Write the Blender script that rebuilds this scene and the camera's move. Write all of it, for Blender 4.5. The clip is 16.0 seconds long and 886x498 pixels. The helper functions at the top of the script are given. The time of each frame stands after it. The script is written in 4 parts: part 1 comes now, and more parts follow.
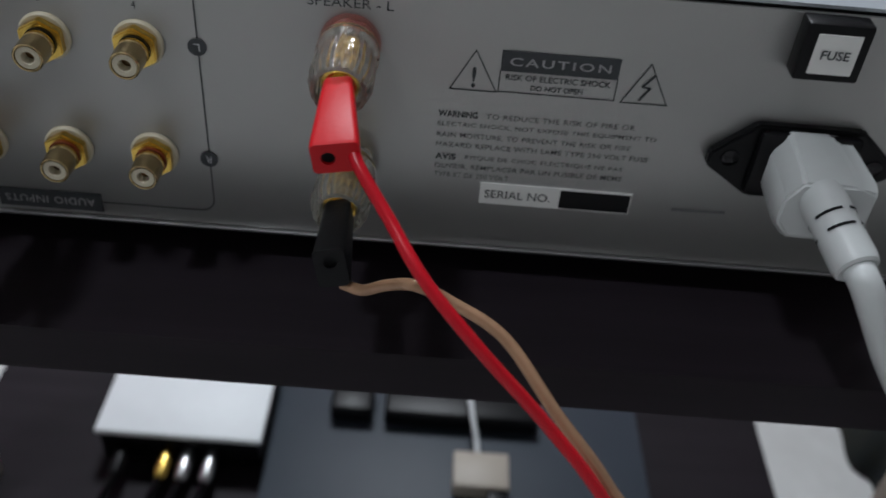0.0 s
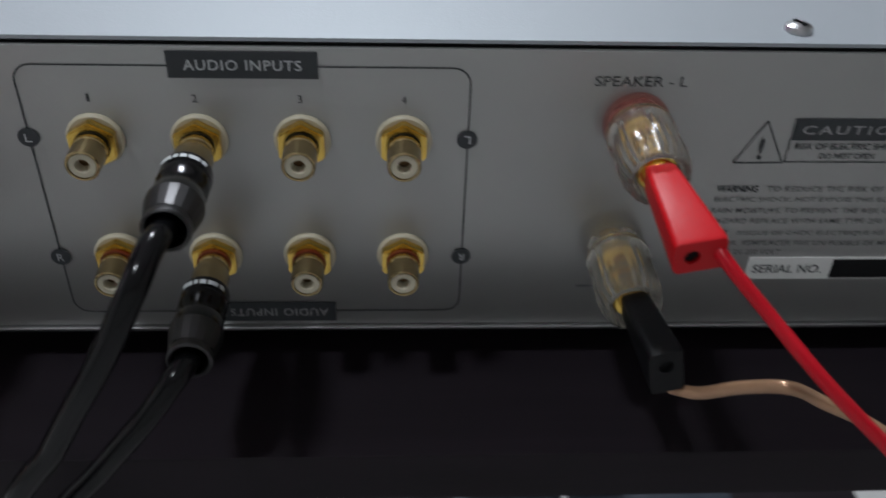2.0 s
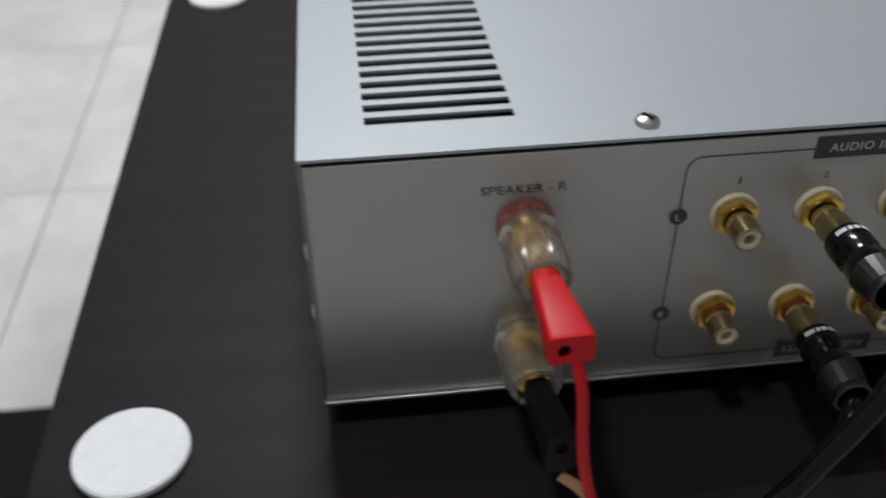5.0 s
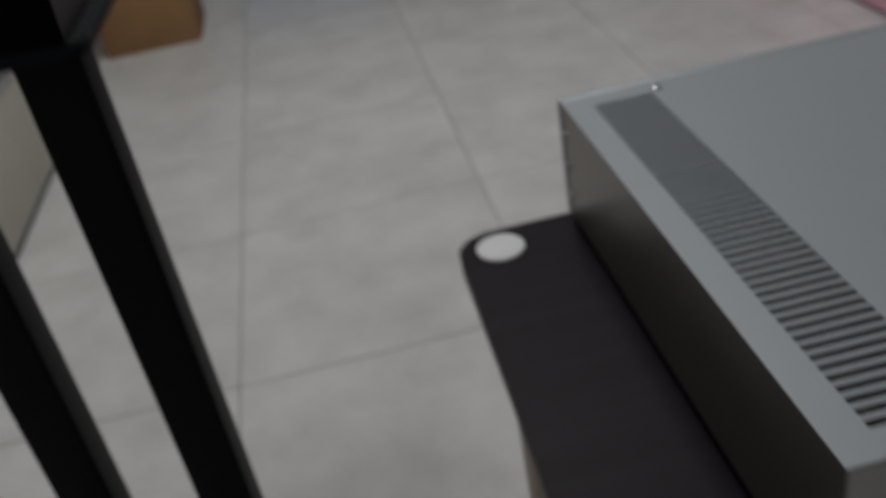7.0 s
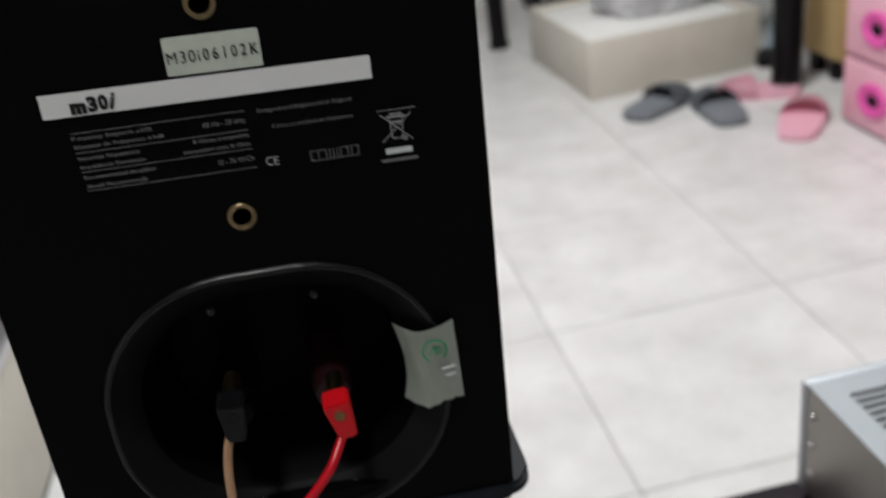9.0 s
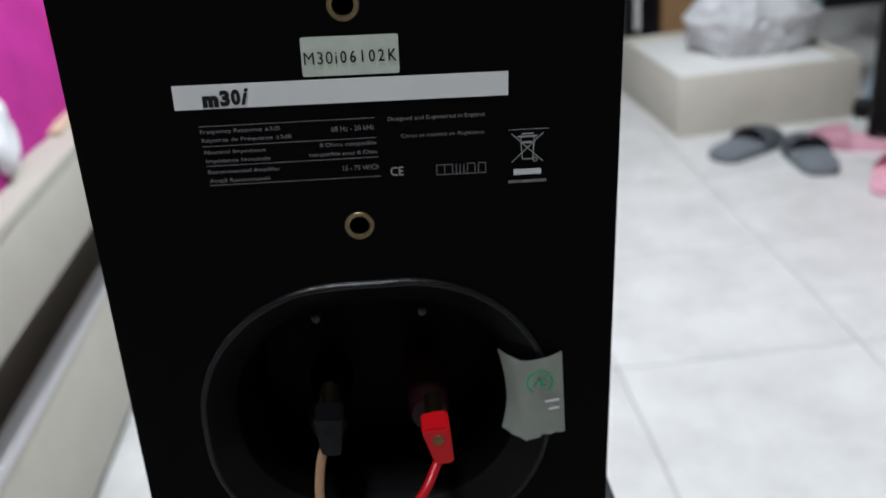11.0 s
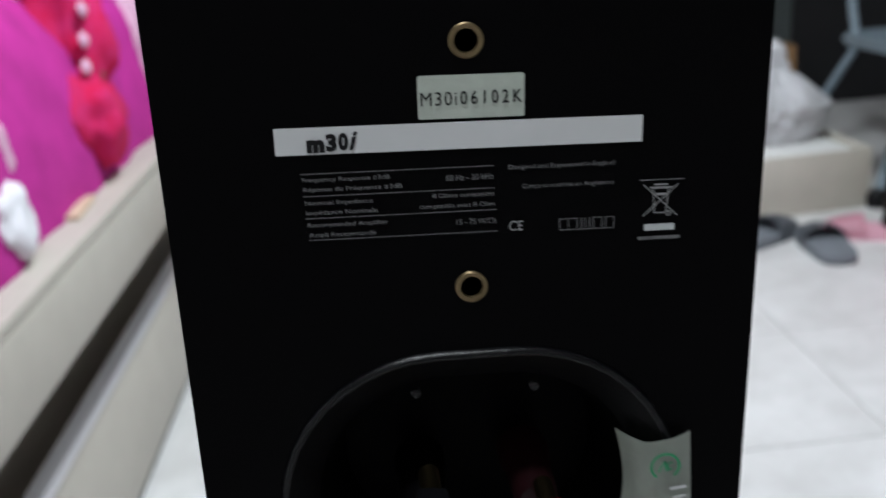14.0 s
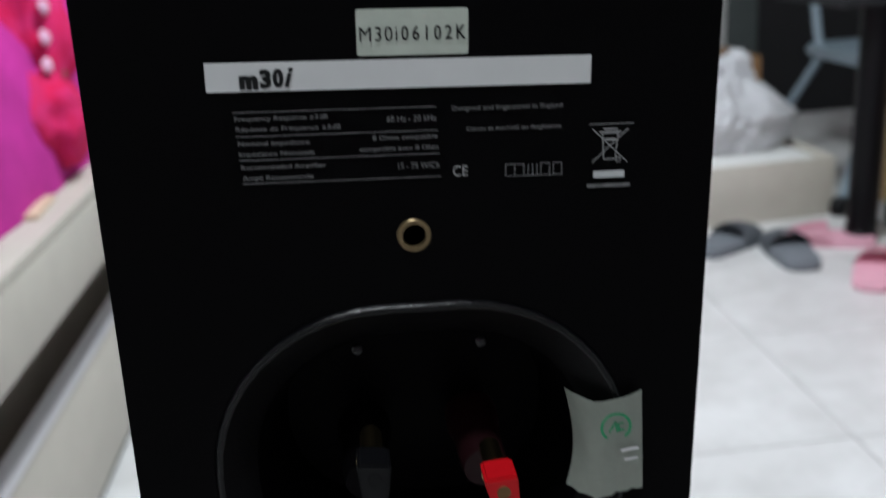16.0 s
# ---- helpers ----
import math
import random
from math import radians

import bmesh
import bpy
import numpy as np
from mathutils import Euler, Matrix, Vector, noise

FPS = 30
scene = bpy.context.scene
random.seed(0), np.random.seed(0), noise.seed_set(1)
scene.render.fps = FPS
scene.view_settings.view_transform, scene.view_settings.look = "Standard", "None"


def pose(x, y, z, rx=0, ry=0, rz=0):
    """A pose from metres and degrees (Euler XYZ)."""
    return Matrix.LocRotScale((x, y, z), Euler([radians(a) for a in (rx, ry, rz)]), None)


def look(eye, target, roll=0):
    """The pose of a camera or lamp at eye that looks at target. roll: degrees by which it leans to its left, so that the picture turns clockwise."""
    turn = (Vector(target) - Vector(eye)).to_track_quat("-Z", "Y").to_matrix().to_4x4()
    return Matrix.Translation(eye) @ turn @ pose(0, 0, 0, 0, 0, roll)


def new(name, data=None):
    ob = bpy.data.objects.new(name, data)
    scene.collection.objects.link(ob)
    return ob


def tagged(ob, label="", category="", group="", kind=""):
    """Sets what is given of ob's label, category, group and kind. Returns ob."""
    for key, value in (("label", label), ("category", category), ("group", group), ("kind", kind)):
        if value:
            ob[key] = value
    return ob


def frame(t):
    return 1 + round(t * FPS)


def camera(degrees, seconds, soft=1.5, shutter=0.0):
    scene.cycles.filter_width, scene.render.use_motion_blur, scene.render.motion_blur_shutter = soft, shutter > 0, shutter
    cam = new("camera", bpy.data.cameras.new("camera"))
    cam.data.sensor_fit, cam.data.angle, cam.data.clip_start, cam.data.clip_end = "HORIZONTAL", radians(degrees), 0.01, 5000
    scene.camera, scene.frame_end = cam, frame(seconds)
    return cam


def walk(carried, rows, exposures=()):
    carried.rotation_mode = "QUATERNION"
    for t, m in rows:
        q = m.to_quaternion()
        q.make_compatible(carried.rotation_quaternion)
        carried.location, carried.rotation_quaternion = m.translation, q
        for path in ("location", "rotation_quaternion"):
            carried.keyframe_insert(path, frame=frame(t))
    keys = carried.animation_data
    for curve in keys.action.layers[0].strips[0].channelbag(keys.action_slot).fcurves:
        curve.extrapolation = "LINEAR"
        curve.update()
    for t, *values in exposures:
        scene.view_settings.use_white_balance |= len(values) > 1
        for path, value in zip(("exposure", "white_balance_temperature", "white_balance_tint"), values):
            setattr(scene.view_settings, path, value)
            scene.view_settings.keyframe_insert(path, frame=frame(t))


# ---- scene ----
cam = camera(51.0, 16.0, shutter=0.5)
EXPOSURES = [
    (0.0, -0.04, 6500, 10), (3.7, -0.04, 6500, 10), (5.8, -0.2, 7150, 11), (6.1, -0.25, 7150, 11), (6.4, -0.95, 7150, 11), (6.7, -1.25, 7150, 11),
    (7.0, -1.4, 7150, 11), (7.7, -1.4, 7150, 11), (8.0, -0.5, 7150, 11), (8.4, -0.35, 7150, 11), (8.8, -0.05, 7150, 11), (9.2, 0.15, 7100, 10),
    (9.7, 0.15, 6900, 9), (11.8, 0.12, 6500, 8), (16.0, 0.08, 6500, 8),
]
PATH = [
    (0, (0.288, -0.235, 0.722), (0.324, 1.305, -0.553), 5.3),
    (0.5, (0.262, -0.233, 0.717), (0.391, 1.31, -0.548), 4.2),
    (1, (0.236, -0.231, 0.715), (0.438, 1.363, -0.476), 3.4),
    (1.5, (0.218, -0.222, 0.705), (0.394, 1.393, -0.462), 3.4),
    (2, (0.2, -0.209, 0.716), (0.309, 1.386, -0.486), 2.3),
    (2.5, (0.179, -0.189, 0.705), (0.296, 1.408, -0.493), 2.9),
    (3, (0.16, -0.17, 0.712), (0.231, 1.394, -0.534), 1.9),
    (3.5, (0.142, -0.157, 0.715), (0.19, 1.385, -0.558), 1.2),
    (3.7, (0.129, -0.163, 0.714), (0.173, 1.372, -0.568), 1.4),
    (5.8, (-0.054, -0.259, 0.774), (0.19, 1.375, -0.353), -1.8),
    (6, (-0.069, -0.27, 0.776), (0.124, 1.393, -0.318), -2.4),
    (6.5, (-0.109, -0.257, 0.825), (0.035, 1.456, -0.199), -7.4),
    (7, (-0.151, -0.228, 0.899), (-0.02, 1.47, -0.15), -11.1),
    (7.5, (-0.193, -0.171, 0.973), (-0.094, 1.557, -0.027), -13.4),
    (8, (-0.234, -0.155, 0.989), (-0.162, 1.577, -0.009), -11.7),
    (8.5, (-0.286, -0.127, 1.007), (-0.083, 1.622, 0.059), -11.3),
    (9, (-0.298, -0.111, 1.031), (-0.088, 1.665, 0.137), -8.7),
    (9.5, (-0.311, -0.106, 1.034), (-0.165, 1.708, 0.206), -7.0),
    (9.7, (-0.311, -0.104, 1.04), (-0.214, 1.687, 0.157), -6.4),
    (11.8, (-0.317, -0.099, 1.02), (-0.219, 1.742, 0.243), -4.4),
    (12, (-0.319, -0.103, 1.019), (-0.212, 1.744, 0.26), -4.1),
    (12.5, (-0.312, -0.113, 1.019), (-0.204, 1.742, 0.278), -4.4),
    (13, (-0.322, -0.13, 1.022), (-0.247, 1.746, 0.332), -4.2),
    (13.5, (-0.327, -0.115, 1.009), (-0.247, 1.771, 0.347), -3.1),
    (14, (-0.343, -0.074, 1.013), (-0.254, 1.812, 0.355), -4.9),
    (14.5, (-0.353, -0.063, 0.998), (-0.251, 1.829, 0.359), -3.5),
    (15, (-0.35, -0.055, 1.001), (-0.211, 1.838, 0.373), -3.8),
    (15.5, (-0.345, -0.058, 1.004), (-0.193, 1.838, 0.384), -3.5),
    (16, (-0.337, -0.07, 0.994), (-0.181, 1.819, 0.352), -4),
]
walk(cam, [(t, look(eye, target, roll)) for t, eye, target, roll in PATH], EXPOSURES)
cam.data.dof.use_dof, cam.data.dof.focus_distance, cam.data.dof.aperture_fstop = True, 0.235, 14.0

# ---- light ----
world = bpy.data.worlds.new("world")
scene.world = world
world.use_nodes = True
world.node_tree.nodes["Background"].inputs[0].default_value = (0.8, 0.85, 0.9, 1)
world.node_tree.nodes["Background"].inputs[1].default_value = 0.05


def area_lamp(name, m, size_x, size_y, power, colour):
    data = bpy.data.lights.new(name, "AREA")
    data.shape, data.size, data.size_y, data.energy, data.color = "RECTANGLE", size_x, size_y, power, colour
    ob = new(name, data)
    ob.matrix_basis = m
    return ob


area_lamp("ceiling_lamp_light", pose(0.05, 1.7, 2.62), 0.5, 0.5, 62, (0.90, 0.97, 1.04))
area_lamp("second_lamp_light", pose(-0.48, -0.27, 2.62), 0.2, 0.2, 18, (0.90, 0.97, 1.04))


# ---- materials ----
def material(name, base, rough=0.5, metal=0.0, vary=0.0, scale=20.0, bump=0.0, bump_scale=200.0, second=None, stretch=(1, 1, 1), coat=0.0, rough_vary=0.0, transmission=0.0, spec=0.5):
    m = bpy.data.materials.new(name)
    m.use_nodes = True
    nt = m.node_tree
    p = nt.nodes["Principled BSDF"]
    p.inputs["Base Color"].default_value = (*base, 1)
    p.inputs["Roughness"].default_value = rough
    p.inputs["Metallic"].default_value = metal
    p.inputs["Specular IOR Level"].default_value = spec
    p.inputs["Coat Weight"].default_value = coat
    p.inputs["Transmission Weight"].default_value = transmission
    tc = nt.nodes.new("ShaderNodeTexCoord")
    mp = nt.nodes.new("ShaderNodeMapping")
    mp.inputs["Scale"].default_value = stretch
    nt.links.new(tc.outputs["Object"], mp.inputs["Vector"])
    if vary or rough_vary:
        big = nt.nodes.new("ShaderNodeTexNoise")
        big.inputs["Scale"].default_value, big.inputs["Detail"].default_value, big.inputs["Roughness"].default_value = scale, 8, 0.65
        nt.links.new(mp.outputs["Vector"], big.inputs["Vector"])
        ramp = nt.nodes.new("ShaderNodeMapRange")
        ramp.inputs["From Min"].default_value, ramp.inputs["From Max"].default_value = 0.3, 0.7
        nt.links.new(big.outputs["Fac"], ramp.inputs["Value"])
        mix = nt.nodes.new("ShaderNodeMix")
        mix.data_type = "RGBA"
        other = second or tuple(c * (1 - vary) for c in base)
        mix.inputs["A"].default_value, mix.inputs["B"].default_value = (*base, 1), (*other, 1)
        nt.links.new(ramp.outputs["Result"], mix.inputs["Factor"])
        nt.links.new(mix.outputs["Result"], p.inputs["Base Color"])
        if rough_vary:
            rr = nt.nodes.new("ShaderNodeMapRange")
            rr.inputs["To Min"].default_value, rr.inputs["To Max"].default_value = rough - rough_vary, rough + rough_vary
            nt.links.new(big.outputs["Fac"], rr.inputs["Value"])
            nt.links.new(rr.outputs["Result"], p.inputs["Roughness"])
    if bump:
        fine = nt.nodes.new("ShaderNodeTexNoise")
        fine.inputs["Scale"].default_value, fine.inputs["Detail"].default_value = bump_scale, 4
        nt.links.new(mp.outputs["Vector"], fine.inputs["Vector"])
        bp = nt.nodes.new("ShaderNodeBump")
        bp.inputs["Strength"].default_value, bp.inputs["Distance"].default_value = bump, 0.001
        nt.links.new(fine.outputs["Fac"], bp.inputs["Height"])
        nt.links.new(bp.outputs["Normal"], p.inputs["Normal"])
    return m


M = {
    # dim copy of the gold, with the shade inside a bore in its colour
    "gold_shade": material("gold darkened for a bore's shade", (0.20, 0.115, 0.05), 0.45, 0.8, 0.3, 200),
    "ink_mid": material("grey printing", (0.34, 0.34, 0.345), 0.6, 0, 0.2, 400),
    "terminal_red": material("dark red clear terminal", (0.012, 0.003, 0.004), 0.4, 0, spec=0.15),
    "ink_dim": material("dim grey printing", (0.175, 0.175, 0.18), 0.6, 0, 0.2, 400),
    "dark_chrome": material("smoked chrome", (0.075, 0.073, 0.075), 0.42, 1.0, 0.1, 200),
    "gloss_black": material("satin black plastic", (0.002, 0.002, 0.003), 0.24, 0, 0.2, 200, 0.25, 900, spec=0.30),
    "cup_black": material("matt black moulded cup", (0.0030, 0.0028, 0.0034), 0.40, 0, 0.3, 60, 0.15, 900, spec=0.12),
    "panel": material("painted grey steel panel", (0.40, 0.40, 0.39), 0.40, 0.65, 0.10, 9, 0.06, 900, rough_vary=0.06),
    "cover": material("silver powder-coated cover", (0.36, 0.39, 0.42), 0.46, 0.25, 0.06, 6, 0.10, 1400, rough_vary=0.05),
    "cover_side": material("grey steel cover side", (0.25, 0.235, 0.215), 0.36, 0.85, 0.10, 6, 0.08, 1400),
    # near-black that stands for the shade in holes, slots and seams
    "hole_shade": material("near-black shade of a hole", (0.006, 0.006, 0.007), 0.8, 0, 0.3, 30, spec=0.2),
    "ink": material("dark grey printing ink", (0.035, 0.04, 0.045), 0.55, 0, 0.2, 300),
    "ink_black": material("solid black ink", (0.008, 0.008, 0.009), 0.5, 0, 0.2, 300, spec=0.2),
    "ink_soft": material("worn grey printing ink", (0.085, 0.09, 0.093), 0.55, 0, 0.45, 500, second=(0.16, 0.16, 0.16)),
    "ink_pale": material("pale printing ink", (0.55, 0.57, 0.58), 0.55, 0, 0.15, 300),
    "gold": material("gold-plated brass", (0.80, 0.54, 0.13), 0.24, 1.0, 0.25, 120, 0.05, 500),
    "gold_dull": material("dull gold barrel", (0.55, 0.42, 0.22), 0.24, 1.0, 0.2, 120, 0.05, 500),
    "nylon": material("off-white nylon", (0.62, 0.56, 0.42), 0.5, 0, 0.1, 150),
    "red_ring": material("red plastic ring", (0.15, 0.022, 0.008), 0.4),
    "chrome": material("polished chrome", (0.50, 0.50, 0.51), 0.28, 1.0, 0.1, 200),
    "gunmetal": material("black chrome plug shell", (0.035, 0.034, 0.036), 0.16, 0.9, 0.2, 150),
    "black_rubber": material("black cable jacket", (0.0035, 0.0035, 0.0042), 0.14, 0, 0.2, 80, 0.04, 300, spec=0.24),
    "black_plastic": material("black moulded plastic", (0.004, 0.004, 0.005), 0.38, 0, 0.25, 60, 0.1, 600, spec=0.18),
    "red_plastic": material("red moulded plastic", (0.56, 0.004, 0.010), 0.42, 0, 0.12, 60, 0.06, 600, spec=0.25),
    "red_cable": material("red translucent cable jacket", (0.50, 0.004, 0.014), 0.25, 0, 0.15, 60, spec=0.3),
    "copper_cable": material("clear cable jacket over copper", (0.43, 0.25, 0.15), 0.2, 0.4, 0.25, 90, spec=0.4),
    "grey_plastic": material("pale grey plastic plug", (0.50, 0.52, 0.52), 0.42, 0, 0.06, 60, 0.05, 500),
    "white_label": material("white paper label", (0.74, 0.74, 0.72), 0.55, 0, 0.06, 120),
    "board": material("dark brown wood laminate", (0.0165, 0.0128, 0.0165), 0.5, 0, 0.35, 40, 0.06, 90, stretch=(0.12, 1.6, 1.6), rough_vary=0.03, spec=0.10),
    "felt": material("white felt pad", (0.82, 0.83, 0.84), 0.85, 0, 0.08, 200, 0.5, 900),
    "vinyl": material("black vinyl veneer", (0.0017, 0.0014, 0.0019), 0.5, 0, 0.3, 30, 0.06, 500, spec=0.042),
    "vinyl_side": material("black ash veneer", (0.030, 0.030, 0.031), 0.45, 0, 0.25, 60, 0.1, 300, stretch=(4, 0.3, 0.3), spec=0.3),
    "stand": material("black satin painted steel", (0.004, 0.004, 0.005), 0.55, 0, 0.3, 40, 0.08, 700, spec=0.15),
    "stand_plate": material("dark blue-grey plate", (0.007, 0.009, 0.013), 0.5, 0.0, 0.2, 40, 0.05, 700, spec=0.1),
    "brass_insert": material("aged brass insert", (0.25, 0.185, 0.105), 0.40, 1.0, 0.35, 200),
    "sticker": material("pale grey-green sticker", (0.50, 0.54, 0.48), 0.38, 0, 0.12, 200, 0.3, 140),
    "sticker_white": material("white printed strip", (0.66, 0.66, 0.67), 0.4, 0, 0.05, 90),
    "green_ink": material("green ink", (0.02, 0.28, 0.12), 0.5),
    "tile": material("pale marbled ceramic tile", (0.72, 0.72, 0.715), 0.3, 0, 0.0, 6.5, second=(0.55, 0.545, 0.535), rough_vary=0.08, spec=0.4),
    "grout": material("grey grout", (0.38, 0.37, 0.36), 0.9, 0, 0.3, 60, 0.4, 400),
    "wall": material("white wall paint", (0.80, 0.80, 0.78), 0.7, 0, 0.05, 4, 0.15, 250),
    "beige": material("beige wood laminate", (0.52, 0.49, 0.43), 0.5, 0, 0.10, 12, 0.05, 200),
    "beige_shade": material("beige laminate darkened for recess shade", (0.42, 0.38, 0.33), 0.5, 0, 0.1, 12),
    "alu": material("brushed aluminium", (0.70, 0.69, 0.72), 0.32, 0.9, 0.1, 40, stretch=(20, 1, 20)),
    "pink": material("magenta fleece blanket", (0.55, 0.035, 0.32), 0.9, 0, 0.30, 9, 0.6, 250, spec=0.2),
    "red_fleece": material("red printed fleece", (0.54, 0.004, 0.05), 0.9, 0, 0.25, 22, 0.6, 250, second=(0.58, 0.03, 0.16), spec=0.2),
    "pale_pink": material("pale pink fleece", (0.72, 0.42, 0.58), 0.85, 0, 0.2, 14, 0.6, 250),
    "olive_fleece": material("dark olive fleece", (0.10, 0.07, 0.03), 0.9, 0, 0.2, 40, 0.5, 250),
    "white_fleece": material("white fleece", (0.76, 0.76, 0.80), 0.85, 0, 0.1, 14, 0.6, 250),
    "cardboard": material("brown cardboard", (0.36, 0.20, 0.09), 0.8, 0, 0.2, 10, 0.2, 300),
    "grey_card": material("greyish white cardboard", (0.60, 0.57, 0.50), 0.75, 0, 0.12, 8, 0.2, 200),
    "white_card": material("white foam board", (0.80, 0.80, 0.78), 0.6, 0, 0.05, 8),
    "bag": material("thin white plastic bag", (0.86, 0.87, 0.90), 0.42, 0, 0.12, 20, 0.2, 60, transmission=0.38, spec=0.35),
    "slate": material("slate grey foam rubber", (0.20, 0.22, 0.245), 0.8, 0, 0.25, 30, 0.4, 300, spec=0.2),
    "pink_plastic": material("bright pink plastic", (0.80, 0.10, 0.42), 0.35, 0, 0.1, 20),
    "pale_pink_plastic": material("pale pink plastic", (0.82, 0.44, 0.54), 0.4, 0, 0.1, 20),
    "blue": material("blue plastic", (0.02, 0.22, 0.62), 0.4, 0, 0.15, 20),
    "green": material("green plastic", (0.12, 0.45, 0.12), 0.4, 0, 0.15, 20),
    "black_cloth": material("black fabric", (0.006, 0.006, 0.008), 0.8, 0, 0.3, 30, 0.3, 300),
    "dark_cloth": material("dark olive grey cloth", (0.016, 0.020, 0.024), 0.85, 0, 0.5, 14, 0.4, 300, second=(0.035, 0.036, 0.026), spec=0.1),
    "dark_board": material("dark grey-green board", (0.06, 0.075, 0.075), 0.6, 0, 0.15, 6),
    "blue_grey": material("blue-grey painted metal", (0.24, 0.31, 0.36), 0.4, 0, 0.1, 30),
    "pale_wood": material("pale bare wood", (0.66, 0.50, 0.36), 0.6, 0, 0.15, 30, stretch=(8, 1, 8)),
    "yellow_wood": material("yellow pine board", (0.55, 0.38, 0.17), 0.5, 0, 0.2, 8, stretch=(1, 1, 8)),
    "glass_grey": material("dark blue-grey satin panel", (0.035, 0.046, 0.062), 0.5, 0, 0.15, 8, spec=0.3),
    "white_top": material("white gloss plastic lid", (0.88, 0.91, 0.93), 0.45, 0, 0.04, 40, spec=0.3),
    "card_buff": material("buff plastic connector", (0.42, 0.37, 0.31), 0.5, 0, 0.1, 60),
    "gap_tan": material("tan wood edge", (0.40, 0.34, 0.28), 0.55, 0, 0.15, 20),
}
tile_nodes = M["tile"].node_tree
info = tile_nodes.nodes.new("ShaderNodeObjectInfo")
for link in list(tile_nodes.links):
    if link.to_node.bl_idname == "ShaderNodeTexNoise":
        shift = tile_nodes.nodes.new("ShaderNodeVectorMath")
        shift.operation = "MULTIPLY_ADD"
        spread = tile_nodes.nodes.new("ShaderNodeCombineXYZ")
        for socket in ("X", "Y", "Z"):
            tile_nodes.links.new(info.outputs["Random"], spread.inputs[socket])
        shift.inputs[1].default_value = (37.0, 53.0, 71.0)
        tile_nodes.links.new(spread.outputs["Vector"], shift.inputs[0])
        tile_nodes.links.new(link.from_socket, shift.inputs[2])
        tile_nodes.links.new(shift.outputs["Vector"], link.to_socket)
clear = material("clear acrylic", (1.0, 0.97, 0.90), 0.05, 0, transmission=0.95)
clear.node_tree.nodes["Principled BSDF"].inputs["IOR"].default_value = 1.3
M["clear"] = clear
clear_red = material("clear red acrylic", (0.85, 0.34, 0.30), 0.08, 0, transmission=0.9)
clear_red.node_tree.nodes["Principled BSDF"].inputs["IOR"].default_value = 1.3
M["clear_red"] = clear_red


# ---- mesh helpers ----
def finish(bm, name, mat, smooth=35):
    bmesh.ops.recalc_face_normals(bm, faces=bm.faces)
    me = bpy.data.meshes.new(name)
    bm.to_mesh(me)
    bm.free()
    me.materials.append(mat)
    if smooth:
        me.shade_smooth()
        me.set_sharp_from_angle(angle=radians(smooth))
    return me


def part(name, bm, mat, parent, label="", smooth=35):
    ob = new(name, finish(bm, name, M[mat], smooth))
    ob.parent = parent
    return tagged(ob, label)


def thing(name, m, label, category, group="", kind=""):
    ob = new(name)
    ob.matrix_basis = m
    return tagged(ob, label, category, group, kind)


def structure(name, bm, mat, label, category):
    return tagged(new(name, finish(bm, name, M[mat])), label, category, kind="structure")


def box(bm, x0, x1, y0, y1, z0, z1, bevel=0.0, seg=2):
    g = bmesh.ops.create_cube(bm, size=1)
    bmesh.ops.scale(bm, vec=(x1 - x0, y1 - y0, z1 - z0), verts=g["verts"])
    bmesh.ops.translate(bm, vec=((x0 + x1) / 2, (y0 + y1) / 2, (z0 + z1) / 2), verts=g["verts"])
    if bevel:
        edges = list({e for v in g["verts"] for e in v.link_edges})
        bmesh.ops.bevel(bm, geom=edges, offset=bevel, segments=seg, profile=0.5, affect="EDGES")
    return bm


def cuboid(x0, x1, y0, y1, z0, z1, bevel=0.0, seg=2):
    return box(bmesh.new(), x0, x1, y0, y1, z0, z1, bevel, seg)


def lathe(bm, profile, m=Matrix(), seg=32, caps=True):
    """A turned body: profile of (radius, height) along the local z axis."""
    rings = []
    for r, h in profile:
        rings.append([bm.verts.new(m @ Vector((r * math.cos(a), r * math.sin(a), h))) for a in [2 * math.pi * k / seg for k in range(seg)]])
    for a, b in zip(rings, rings[1:]):
        for k in range(seg):
            bm.faces.new((a[k], a[(k + 1) % seg], b[(k + 1) % seg], b[k]))
    if caps:
        bm.faces.new(rings[0][::-1])
        bm.faces.new(rings[-1])
    return bm


def prism(bm, outline, depth, m=Matrix()):
    """Outline (x, y) in the local plane, pushed out along local z."""
    low = [bm.verts.new(m @ Vector((x, y, 0))) for x, y in outline]
    top = [bm.verts.new(m @ Vector((x, y, depth))) for x, y in outline]
    n = len(low)
    bm.faces.new(low[::-1])
    bm.faces.new(top)
    for k in range(n):
        bm.faces.new((low[k], low[(k + 1) % n], top[(k + 1) % n], top[k]))
    return bm


def rounded(w, h, r, seg=6):
    pts = []
    for cx, cy, a0 in ((w / 2 - r, h / 2 - r, 0), (-w / 2 + r, h / 2 - r, 90), (-w / 2 + r, -h / 2 + r, 180), (w / 2 - r, -h / 2 + r, 270)):
        pts += [(cx + r * math.cos(radians(a0 + 90 * k / seg)), cy + r * math.sin(radians(a0 + 90 * k / seg))) for k in range(seg + 1)]
    return pts


